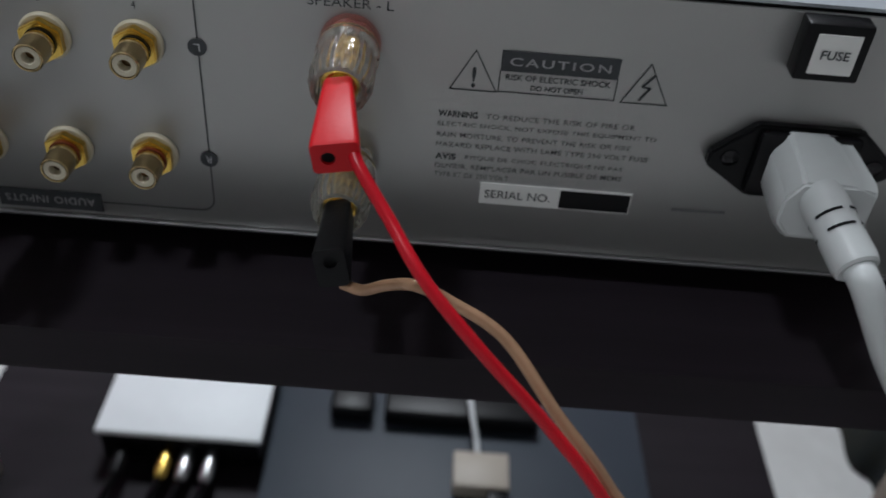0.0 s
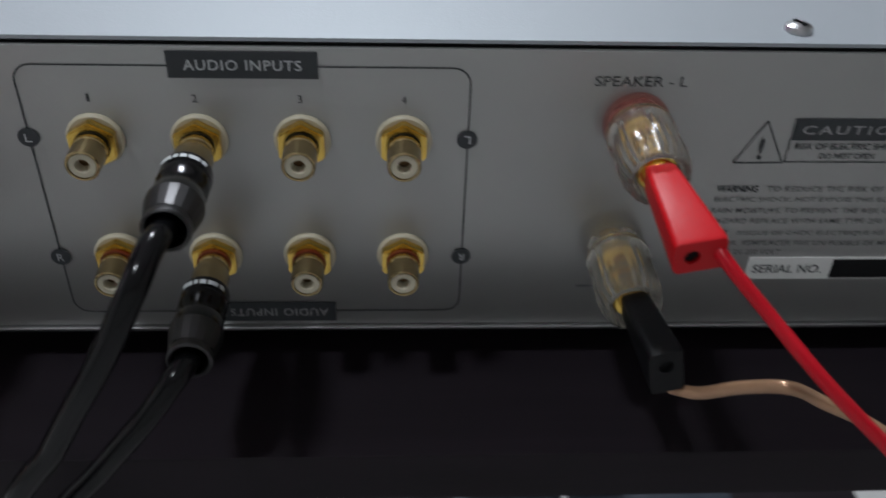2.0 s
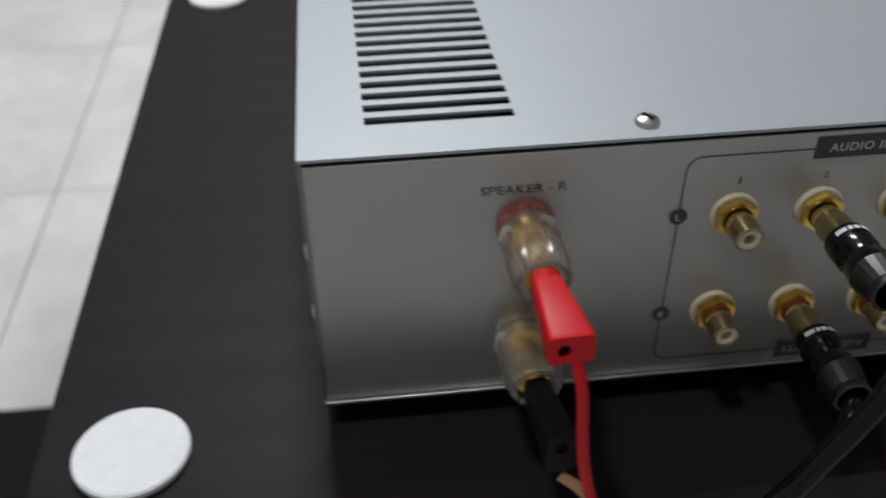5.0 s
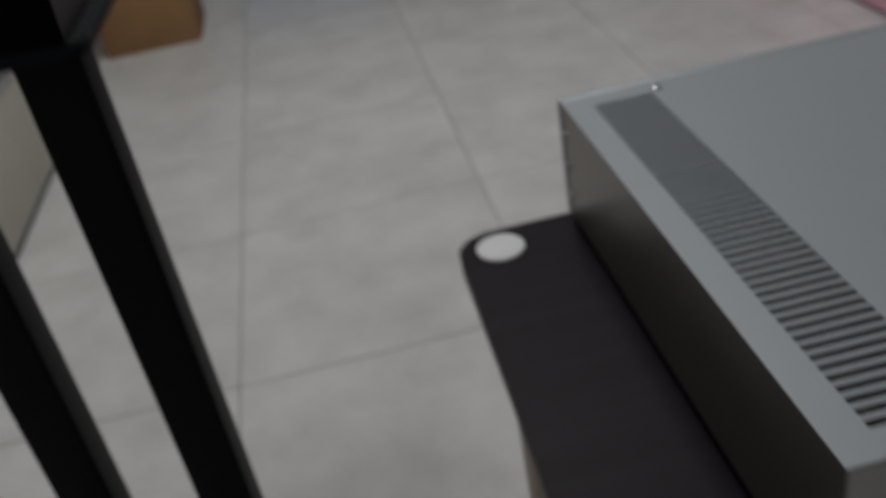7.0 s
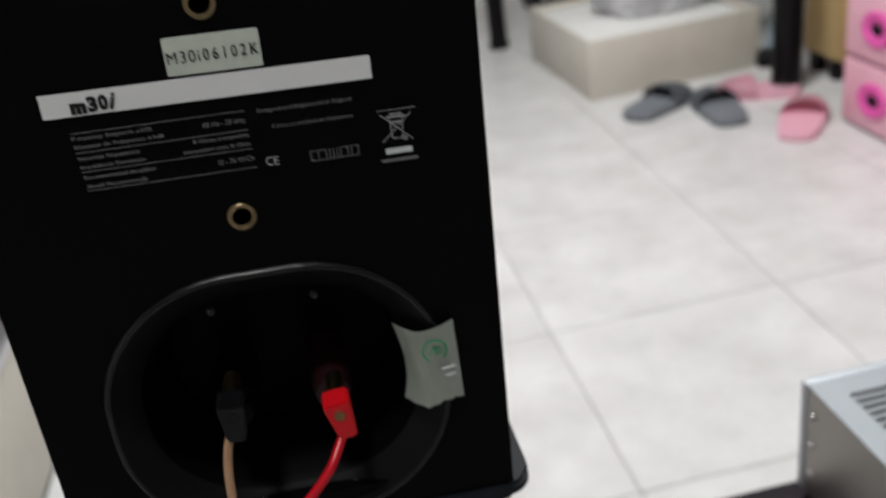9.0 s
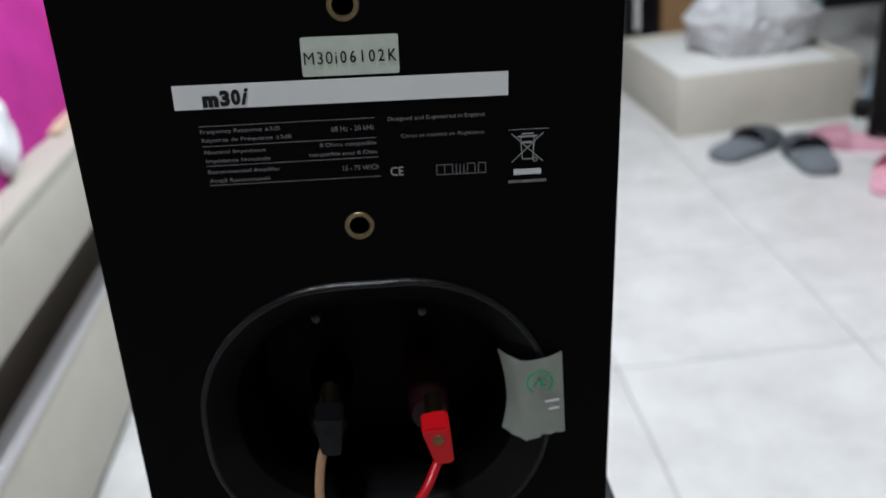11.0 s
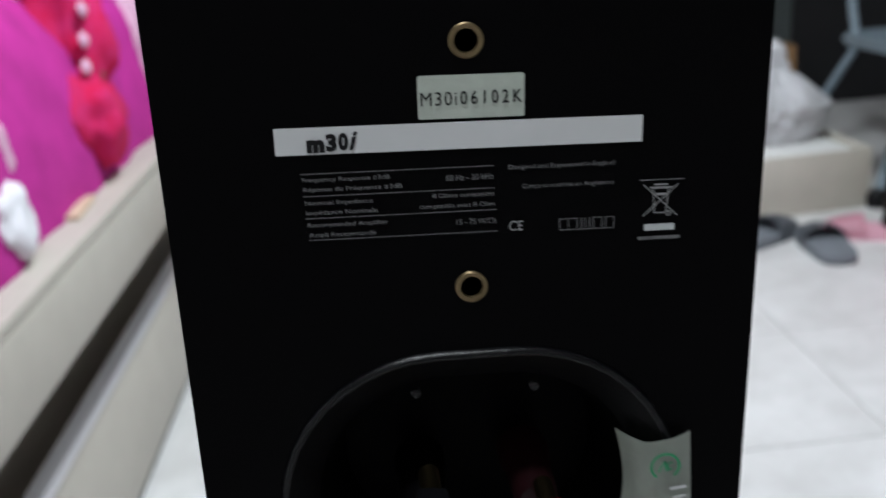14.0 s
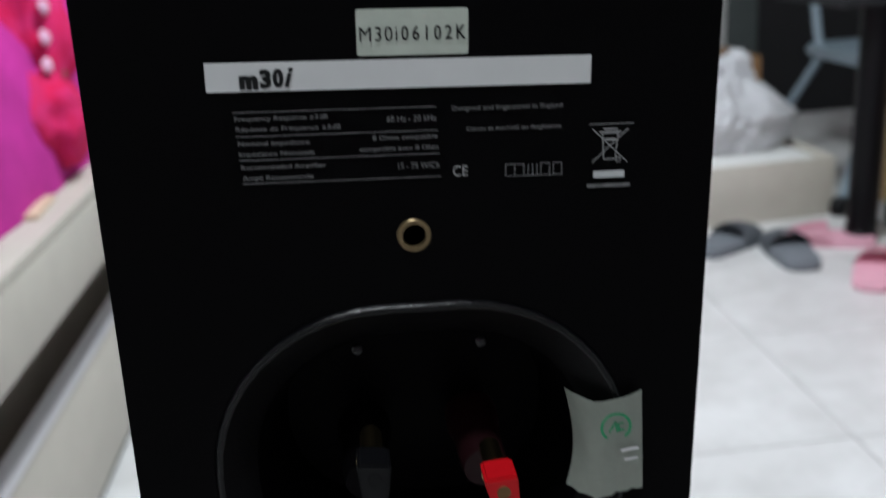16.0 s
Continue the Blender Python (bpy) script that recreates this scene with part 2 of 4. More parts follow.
def smooth_line(points, steps=10):
    """A Catmull-Rom curve through the points."""
    p = [Vector(q) for q in points]
    p = [2 * p[0] - p[1], *p, 2 * p[-1] - p[-2]]
    out = []
    for a, b, c, d in zip(p, p[1:], p[2:], p[3:]):
        for k in range(steps):
            t = k / steps
            out.append(0.5 * ((2 * b) + (c - a) * t + (2 * a - 5 * b + 4 * c - d) * t * t + (3 * b - a - 3 * c + d) * t ** 3))
    return out + [p[-2]]


def tube(bm, points, radius, seg=12, steps=10, flat=1.0):
    line = smooth_line(points, steps)
    side = None
    rings = []
    for k, q in enumerate(line):
        d = (line[min(k + 1, len(line) - 1)] - line[max(k - 1, 0)]).normalized()
        side = d.orthogonal() if side is None else (side - d * side.dot(d))
        side.normalize()
        up = d.cross(side)
        rings.append([bm.verts.new(q + side * radius * math.cos(a) + up * radius * flat * math.sin(a)) for a in [2 * math.pi * j / seg for j in range(seg)]])
    for a, b in zip(rings, rings[1:]):
        for j in range(seg):
            bm.faces.new((a[j], a[(j + 1) % seg], b[(j + 1) % seg], b[j]))
    bm.faces.new(rings[0][::-1])
    bm.faces.new(rings[-1])
    return bm


def stroke(bm, points, width, m, closed=False, lift=0.0):
    """A flat printed line through points (x, y) of the plane m."""
    n = len(points)
    for k in range(n if closed else n - 1):
        a, b = Vector(points[k]), Vector(points[(k + 1) % n])
        d = (b - a).normalized()
        s = Vector((-d.y, d.x)) * width / 2
        e = d * width * 0.4
        bm.faces.new([bm.verts.new(m @ Vector((q.x, q.y, lift))) for q in (a - s - e, b - s + e, b + s + e, a + s - e)])
    return bm


def lettering(text, width, height, m, parent, mat="ink", spin=0, name="lettering", bold=0.0, gap=1.0):
    """Words of the built-in font fitted into width x height, centred at m (plane x right, y up)."""
    cu = bpy.data.curves.new(name, "FONT")
    cu.body, cu.align_x, cu.align_y, cu.offset, cu.resolution_u, cu.space_character = text, "CENTER", "CENTER", bold, 3, gap
    ob = bpy.data.objects.new(name, cu)
    scene.collection.objects.link(ob)
    bpy.context.view_layer.update()
    me = bpy.data.meshes.new_from_object(ob.evaluated_get(bpy.context.evaluated_depsgraph_get()))
    bpy.data.objects.remove(ob)
    co = np.array([v.co[:] for v in me.vertices])
    lo, hi = co.min(0), co.max(0)
    fit = Matrix.Diagonal((width / (hi[0] - lo[0]), height / (hi[1] - lo[1]), 1, 1)) @ Matrix.Translation((-(lo[0] + hi[0]) / 2, -(lo[1] + hi[1]) / 2, 0))
    me.transform(m @ pose(0, 0, 0, 0, 0, spin) @ fit)
    me.materials.clear()
    me.materials.append(M[mat])
    out = new(name, me)
    out.parent = parent
    return out


def facing(x, y, z):
    """A plane upright at (x, y, z), seen from -y: x right, y up, z towards the viewer."""
    return pose(x, y, z, 90, 0, 0)


# ---- the room ----
def plane_box(name, x0, x1, y0, y1, z0, z1, mat, label, category):
    return structure(name, cuboid(x0, x1, y0, y1, z0, z1), mat, label, category)


XL, XR, YN, YS, H = -2.1, 3.6, 5.2, -2.4, 2.7
floor = plane_box("floor", XL, XR, YS, YN, -0.1, -0.004, "grout", "pale marbled ceramic floor tiles with grey joints", "floor")
plane_box("ceiling", XL, XR, YS, YN, H, H + 0.1, "wall", "plain white ceiling", "ceiling")
plane_box("wall_north", XL, XR, YN, YN + 0.12, -0.1, H, "wall", "plain white painted wall", "wall")
plane_box("wall_south", XL, XR, YS - 0.12, YS, -0.1, H, "wall", "plain white painted wall", "wall")
plane_box("wall_west", XL - 0.12, XL, YS, YN, -0.1, H, "wall", "plain white painted wall", "wall")
plane_box("wall_east", XR, XR + 0.12, YS, YN, -0.1, H, "wall", "plain white painted wall", "wall")

# ---- rack ----
ZB = 0.519                   # top of the rack board
ZA = 0.529                   # underside of the amplifier case
ZS = 0.06                    # top of the lower shelf


def rack():
    t = thing("rack", pose(0, 0, 0), "low dark brown wooden rack with a rounded top board", "rack")
    for name, z0, thick, x0, x1, y0, y1 in (("top_board", ZB, 0.018, -0.093, 0.719, -0.041, 0.397), ("shelf", ZS, 0.018, -0.093, 0.609, 0.02, 0.42)):
        bm = prism(bmesh.new(), [(x + (x0 + x1) / 2, y + (y0 + y1) / 2) for x, y in rounded(x1 - x0, y1 - y0, 0.024 if z0 == ZB else 0.006, 8)], thick, pose(0, 0, z0 - thick))
        bmesh.ops.bevel(bm, geom=[e for e in bm.edges if abs(e.verts[0].co.z - e.verts[1].co.z) < 1e-6], offset=0.0018, segments=3, affect="EDGES")
        part(name, bm, "board", t)
    for x in (-0.089, 0.665):
        for y in (0.06, 0.192):
            if x < 0:
                part("leg", cuboid(x, x + 0.04, y, y + 0.04, 0, ZS - 0.018, 0.002), "gap_tan", t, "tan wooden leg")
            part("post", cuboid(x, x + 0.04, y, y + 0.04, ZS if x < 0 else 0, ZB - 0.018, 0.002), "gap_tan", t, "tan wooden post")
    for y in (0.066, 0.198):
        part("crossbar", cuboid(-0.049, 0.665, y, y + 0.028, ZS - 0.040, ZS - 0.0185, 0.002), "board", t)
    return t


rack()


def felt_pad(x, y):
    t = new("felt_pad", finish(lathe(bmesh.new(), [(0.0180, 0), (0.0186, 0.0006), (0.0186, 0.0024), (0.0178, 0.003)], seg=40), "felt_pad", M["felt"]))
    t.matrix_basis = pose(x, y, ZB)
    return tagged(t, "round white felt pad stuck on the board's corner", "pad", "felt pads on the rack board")


for x, y in ((-0.0625, -0.0055), (-0.0615, 0.367), (0.688, -0.0055), (0.688, 0.367)):
    felt_pad(x, y)


# ---- amplifier ----
AW, AD, AH = 0.45, 0.387, 0.0925
SLOTS, SLOT0, PITCH = 48, 0.0172, 0.00722


def amplifier():
    t = thing("amplifier", pose(0, 0, ZA), "silver-grey metal stereo amplifier seen from its rear panel", "amplifier")
    # cover: top sheet with ventilation slots along its left side, and folded sides
    th = 0.0010
    xs = [0.0, 0.0190, 0.0620, AW]
    ys = [0.0006] + [y for k in range(SLOTS) for y in (SLOT0 + k * PITCH, SLOT0 + k * PITCH + 0.0042)] + [AD - 0.008]
    bm = bmesh.new()
    grid = [[bm.verts.new((x, y, AH)) for x in xs] for y in ys]
    for k in range(len(ys) - 1):
        for i in range(3):
            if not (i == 1 and k % 2 == 1):
                bm.faces.new((grid[k][i], grid[k][i + 1], grid[k + 1][i + 1], grid[k + 1][i]))
    bmesh.ops.recalc_face_normals(bm, faces=bm.faces)
    bmesh.ops.solidify(bm, geom=list(bm.faces), thickness=th)
    top = max(v.co.z for v in bm.verts)
    bmesh.ops.translate(bm, vec=(0, 0, AH - top), verts=bm.verts)
    part("top_cover", bm, "cover", t)
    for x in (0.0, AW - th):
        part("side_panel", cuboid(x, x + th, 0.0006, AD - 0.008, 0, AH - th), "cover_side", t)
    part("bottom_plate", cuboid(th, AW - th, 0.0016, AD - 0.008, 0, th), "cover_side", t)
    # added near-black sheet: the shade inside the case, seen through the slots
    part("inner_tray", cuboid(0.004, 0.2, 0.01, AD - 0.02, 0.020, 0.023), "hole_shade", t, "dark sheet for the shade below the slots")
    part("front_plate", cuboid(-0.001, AW + 0.001, AD - 0.008, AD, -0.001, AH + 0.0005, 0.001), "cover", t)
    part("rear_panel", cuboid(0.0012, AW - 0.0012, 0.0, 0.0015, 0.0015, AH - 0.0022, 0.0004), "panel", t, "grey painted rear panel with printing")
    part("lower_lip", cuboid(0.0, AW, -0.0012, 0.0012, 0.0, 0.0014, 0.0004), "chrome", t)
    # dark strip for the shade in the seam under the cover
    part("upper_seam", cuboid(0.0012, AW - 0.0012, 0.0012, 0.003, AH - 0.0022, AH - 0.0015), "hole_shade", t)
    for x, y in ((0.04, 0.04), (AW - 0.04, 0.04), (0.04, AD - 0.05), (AW - 0.04, AD - 0.05)):
        part("foot", lathe(bmesh.new(), [(0.014, -0.010), (0.016, -0.008), (0.016, 0)], pose(x, y, 0), 24), "black_plastic", t)

    def screw(m, r=0.0036):
        bm = lathe(bmesh.new(), [(r, 0), (r, 0.0006), (r * 0.9, 0.0014), (r * 0.55, 0.0020), (r * 0.2, 0.0022)], m, 24)
        s = part("screw", bm, "chrome", t)
        # cross slot drawn by its shade: two near-black bars on the head
        bm = bmesh.new()
        for spin in (20, 110):
            box(bm, -r * 0.55, r * 0.55, -r * 0.10, r * 0.10, 0.0019, 0.00235)
            bmesh.ops.rotate(bm, verts=bm.verts, cent=(0, 0, 0), matrix=Euler((0, 0, radians(spin))).to_matrix())
        bmesh.ops.transform(bm, matrix=m, verts=bm.verts)
        part("cross_slot", bm, "hole_shade", s)

    for x in (0.098, 0.303):
        screw(pose(x, 0.0085, AH))
        screw(pose(x - 0.03, AD - 0.02, AH))
    for z in (0.052, 0.028):
        screw(pose(0, 0.0135, z, 0, -90, 0), 0.0030)
    for z in (0.07, 0.045, 0.02):
        screw(pose(0, AD - 0.016, z, 0, -90, 0), 0.0026)

    # printing
    ink = facing(0, -0.00025, 0)
    bm = bmesh.new()
    loop = [(x + 0.1640, y + 0.0462) for x, y in rounded(0.1112, 0.0782, 0.0045, 6)]
    stroke(bm, loop, 0.00042, ink, closed=True)
    part("printed_frame", bm, "ink", t, smooth=0)
    for cx, cz, spin, w in ((0.1637, 0.0857, 0, 0.0365), (0.1670, 0.0068, 180, 0.033)):
        plate = part("title_block", prism(bmesh.new(), [(-w / 2, -0.0036), (w / 2, -0.0036), (w / 2, 0.0036), (-w / 2, 0.0036)], 0.0001, facing(cx, -0.0003, cz)), "ink", t, smooth=0)
        lettering("AUDIO INPUTS", 0.0285, 0.0028, facing(cx, -0.0006, cz), plate, "ink_pale" if spin == 0 else "ink_mid", spin, bold=0.010, gap=1.12)
    for x, spin in ((0.1083, 0), (0.2194, 180)):
        for z, text in ((0.0652, "L"), (0.0272, "R")):
            dot = part("channel_dot", prism(bmesh.new(), [(0.0027 * math.cos(a * math.pi / 14), 0.0027 * math.sin(a * math.pi / 14)) for a in range(28)], 0.0001, facing(x, -0.0004, z)), "ink", t, smooth=0)
            lettering(text, 0.0017, 0.0024, facing(x, -0.0007, z), dot, "ink_pale", spin)
    for k in range(4):
        lettering(str(k + 1), 0.0012 if k else 0.0006, 0.0022, facing(0.125 + 0.026 * k, -0.0003, 0.0765), t, "ink")
    lettering("SPEAKER - L", 0.0235, 0.0028, facing(0.2625, -0.0003, 0.0822), t, "ink")
    lettering("SPEAKER - R", 0.0245, 0.0028, facing(0.062, -0.0003, 0.0790), t, "ink")
    part("small_print", stroke(bmesh.new(), [(0.2540, 0.0162), (0.2585, 0.0162)], 0.0008, ink), "ink_soft", t, smooth=0)
    part("small_print", stroke(bmesh.new(), [(0.3640, 0.0218), (0.3800, 0.0222)], 0.0011, ink), "ink_soft", t, smooth=0)
    # caution block
    bm = prism(bmesh.new(), [(0.3050, 0.0656), (0.3384, 0.0656), (0.3384, 0.0720), (0.3050, 0.0720)], 0.0001, facing(0, -0.0003, 0))
    caution = part("caution_block", bm, "ink", t, smooth=0)
    lettering("CAUTION", 0.0285, 0.0026, facing(0.3217, -0.0006, 0.0688), caution, "ink_mid", bold=0.010, gap=1.25)
    stroke_bm = stroke(bmesh.new(), [(0.3050, 0.0588), (0.3384, 0.0588), (0.3384, 0.0656), (0.3050, 0.0656)], 0.0003, ink, closed=True)
    part("caution_frame", stroke_bm, "ink", t, smooth=0)
    lettering("RISK OF ELECTRIC SHOCK", 0.0300, 0.0019, facing(0.3217, -0.0003, 0.0637), t, "ink", bold=0.01)
    lettering("DO NOT OPEN", 0.0150, 0.0017, facing(0.3217, -0.0003, 0.0607), t, "ink", bold=0.01)
    for x in (0.2977, 0.3470):
        tri = part("warning_triangle", stroke(bmesh.new(), [(x - 0.0066, 0.0585), (x + 0.0068, 0.0585), (x, 0.0712)], 0.00035, ink, closed=True), "ink", t, smooth=0)
        if x < 0.3:
            lettering("!", 0.0012, 0.0066, facing(x, -0.0004, 0.0628), tri, "ink", bold=0.02)
        else:
            part("flash", stroke(bmesh.new(), [(x + 0.0015, 0.0675), (x - 0.0012, 0.0640), (x + 0.0010, 0.0636), (x - 0.0013, 0.0597)], 0.0006, facing(0, -0.0004, 0)), "ink", tri, smooth=0)
    rows = ((0.0502, ((0.2885, 0.0115, "WARNING"), (0.3025, 0.0500 - 0.0020, "TO REDUCE THE RISK OF FIRE OR"))),
            (0.0466, ((0.2885, 0.0690, "ELECTRIC SHOCK, NOT EXPOSE THIS EQUIPMENT TO"),)),
            (0.0430, ((0.2885, 0.0620, "RAIN MOISTURE. TO PREVENT THE RISK OR FIRE"),)),
            (0.0395, ((0.2885, 0.0680, "HAZARD REPLACE WITH SAME TYPE 250 VOLT FUSE"),)),
            (0.0352, ((0.2885, 0.0062, "AVIS"), (0.2975, 0.0560 - 0.0040, "RISQUE DE CHOC ELECTRIQUE NE PAS"))),
            (0.0318, ((0.2885, 0.0615, "OUVRIR. REMPLACER PAR UN FUSIBLE DE MEME"),)),
            (0.0286, ((0.2885, 0.0270, "TYPE ET DE 250 VOLT"),)))
    for z, words in rows:
        for x, w, text in words:
            big = text in ("WARNING", "AVIS")
            lettering(text, w - (0.0 if big else 0.004), 0.0022 if big else 0.0017, facing(x + w / 2 - (0 if big else 0.002), -0.0003, z), t, "ink" if big else "ink_soft", bold=0.022 if big else 0.002, gap=1.0 if big else 1.06)
    plate = part("serial_plate", cuboid(0.3032, 0.3505, -0.0005, -0.0001, 0.0188, 0.0266), "white_label", t, "white serial label with a black bar")
    lettering("SERIAL NO.", 0.0205, 0.0030, facing(0.3150, -0.0007, 0.0227), plate, "ink", bold=0.006)
    part("covered_number", cuboid(0.3282, 0.3500, -0.0008, -0.0004, 0.0194, 0.0260), "black_plastic", plate, "black bar")

    # fuse holder
    fuse = part("fuse_holder", cuboid(0.3836, 0.4016, -0.0072, -0.0001, 0.0737, 0.0905, 0.0009), "black_plastic", t, "square black fuse holder")
    card = part("fuse_label", cuboid(0.3868, 0.3987, -0.0076, -0.0071, 0.0762, 0.0877), "white_label", fuse, "white label reading fuse")
    lettering("FUSE", 0.0078, 0.0027, facing(0.3928, -0.0079, 0.0820), card, "ink", bold=0.02)
    # mains inlet
    bm = prism(bmesh.new(), [(-0.0275, 0.0015), (-0.0155, 0.0120), (0.0155, 0.0120), (0.0275, 0.0015), (0.0275, -0.0030), (0.0130, -0.0130), (-0.0130, -0.0130), (-0.0275, -0.0030)], 0.0035, facing(0.3965, -0.0001, 0.0445))
    bmesh.ops.bevel(bm, geom=list(bm.edges), offset=0.0007, segments=2, affect="EDGES")
    inlet = part("mains_inlet", bm, "black_plastic", t, "black mains inlet with two screws")
    part("socket_rim", cuboid(0.3815, 0.4115, -0.0065, -0.003, 0.0335, 0.0555, 0.002), "black_plastic", inlet)
    for x in (0.3752, 0.4178):
        part("screw", lathe(bmesh.new(), [(0.0028, 0), (0.0026, 0.0008), (0.0012, 0.0014)], facing(x, -0.0035, 0.0450), 20), "gunmetal", inlet)

    # phono sockets
    for k in range(4):
        for z, red in ((0.0650, False), (0.0280, True)):
            m = facing(0.125 + 0.026 * k, 0, z)
            socket = part("phono_socket", lathe(bmesh.new(), [(0.0072, 0.0001), (0.0073, 0.0010), (0.0068, 0.0016)], m, 36), "nylon", t, "gold phono socket on a white washer")
            hexa = [(0.0067 * math.cos(radians(60 * j + 30)), 0.0067 * math.sin(radians(60 * j + 30))) for j in range(6)]
            bm = prism(bmesh.new(), hexa, 0.0030, m @ pose(0, 0, 0.0016))
            bmesh.ops.bevel(bm, geom=list(bm.edges), offset=0.0004, segments=2, affect="EDGES")
            part("nut", bm, "gold", socket)
            if red:
                part("colour_ring", lathe(bmesh.new(), [(0.0047, 0.0045), (0.0047, 0.0053)], m, 32), "red_ring", socket)
            else:
                part("colour_ring", lathe(bmesh.new(), [(0.0045, 0.0045), (0.0045, 0.0052)], m, 32), "black_plastic", socket)
            prof = [(0.0042, 0.0052), (0.0044, 0.0056), (0.0044, 0.0070), (0.0041, 0.0073), (0.0041, 0.0078), (0.0044, 0.0081), (0.0043, 0.0122), (0.0042, 0.0137), (0.0039, 0.0140), (0.0036, 0.0139), (0.0035, 0.0105)]
            part("barrel", lathe(bmesh.new(), prof, m, 32, caps=False), "gold_dull", socket)
            bm = lathe(bmesh.new(), [(0.00348, 0.0110), (0.00348, 0.0134), (0.0033, 0.0137), (0.0019, 0.0137), (0.0017, 0.0134), (0.0017, 0.0100)], m, 32, caps=False)
            part("insulator", bm, "nylon", socket)
            # disc in the shaded gold closes the bore
            part("bore", lathe(bmesh.new(), [(0.00169, 0.0101), (0.00169, 0.0108)], m, 16), "gold_shade", socket)

    # binding posts
    for x, z, red in ((0.2626, 0.0708, True), (0.2626, 0.0312, False), (0.0626, 0.0676, True), (0.0626, 0.0278, False)):
        m = facing(x, 0, z)
        post = part("binding_post", lathe(bmesh.new(), [(0.0050, 0.0001), (0.0050, 0.0066), (0.0062, 0.0070), (0.0064, 0.0098), (0.0058, 0.0104), (0.0036, 0.0108), (0.0036, 0.0130), (0.0047, 0.0133), (0.0047, 0.0165), (0.0036, 0.0168), (0.0036, 0.0222), (0.0048, 0.0226), (0.0050, 0.0250), (0.0044, 0.0258)], m, 32), "gold", t, "gold binding post in a clear ribbed cap")
        part("base_ring", lathe(bmesh.new(), [(0.0084, 0.0002), (0.0087, 0.0010), (0.0087, 0.0042), (0.0082, 0.0052), (0.0054, 0.0052), (0.0054, 0.0002)], m, 36, caps=False), "clear_red" if red else "clear", post, "tinted clear ring")
        bm = bmesh.new()
        n, rings = 80, []
        for r, h, wave in ((0.0066, 0.0060, 0), (0.0078, 0.0060, 0), (0.0088, 0.0067, 0), (0.0088, 0.0100, 0), (0.0083, 0.0108, 0.0002), (0.0083, 0.0235, 0.0004), (0.0073, 0.0280, 0.0002), (0.0063, 0.0285, 0), (0.0060, 0.0262, 0), (0.0066, 0.0210, 0), (0.0066, 0.0062, 0)):
            rings.append([bm.verts.new(m @ Vector(((r + wave * math.cos(20 * a)) * math.cos(a), (r + wave * math.cos(20 * a)) * math.sin(a), h))) for a in [2 * math.pi * j / n for j in range(n)]])
        for a, b in zip(rings, rings[1:] + rings[:1]):
            for j in range(n):
                bm.faces.new((a[j], a[(j + 1) % n], b[(j + 1) % n], b[j]))
        part("cap", bm, "clear", post, "clear ribbed cap", 50)
        part("clamp_ring", lathe(bmesh.new(), [(0.0037, 0.0183), (0.0044, 0.0186), (0.0044, 0.0206), (0.0037, 0.0210)], m, 32), "gold_dull", post)
    return t


amplifier()


# ---- plugs and cables ----
def banana(name, m, red, parent, size=1.0):
    """A stackable banana plug: m at its metal tip's shoulder, local z towards its wide end."""
    mat = "red_plastic" if red else "black_plastic"
    m = m @ Matrix.Scale(size, 4)
    bm = bmesh.new()
    rings = []
    for w, h, z, dy in ((0.0070, 0.0070, 0, 0), (0.0076, 0.0074, 0.0012, 0), (0.0118, 0.0084, 0.0275, -0.0005), (0.0116, 0.0082, 0.0285, -0.0008)):
        rings.append([bm.verts.new(m @ Vector((x, y + dy, z))) for x, y in rounded(w, h, 0.0013, 4)])
    for a, b in zip(rings, rings[1:]):
        for j in range(len(a)):
            bm.faces.new((a[j], a[(j + 1) % len(a)], b[(j + 1) % len(b)], b[j]))
    bm.faces.new(rings[0][::-1])
    hole = [bm.verts.new(m @ Vector((-0.0018 + 0.0018 * math.cos(2 * math.pi * j / 20 + 0.157), -0.0008 + 0.0018 * math.sin(2 * math.pi * j / 20 + 0.157), 0.0285))) for j in range(20)]
    deep = [bm.verts.new(v.co + m.to_3x3() @ Vector((0, 0, -0.012))) for v in hole]
    for j in range(20):
        bm.faces.new((rings[-1][j], rings[-1][(j + 1) % 20], hole[(j + 1) % 20], hole[j]))
        bm.faces.new((hole[j], hole[(j + 1) % 20], deep[(j + 1) % 20], deep[j]))
    bm.faces.new(deep)
    p = part(name, bm, mat, parent, ("red" if red else "black") + " stackable banana plug", 30)
    # near-black disc just inside the mouth, for the shade down the hole
    part("bore", lathe(bmesh.new(), [(0.00178, 0.0262), (0.00178, 0.0275)], m @ pose(-0.0018, -0.0008, 0), 16), "hole_shade", p)
    part("metal_tip", lathe(bmesh.new(), [(0.0021, -0.008), (0.0024, -0.003), (0.0034, -0.0016), (0.0034, 0.0005)], m, 20), "gold", p)
    return p


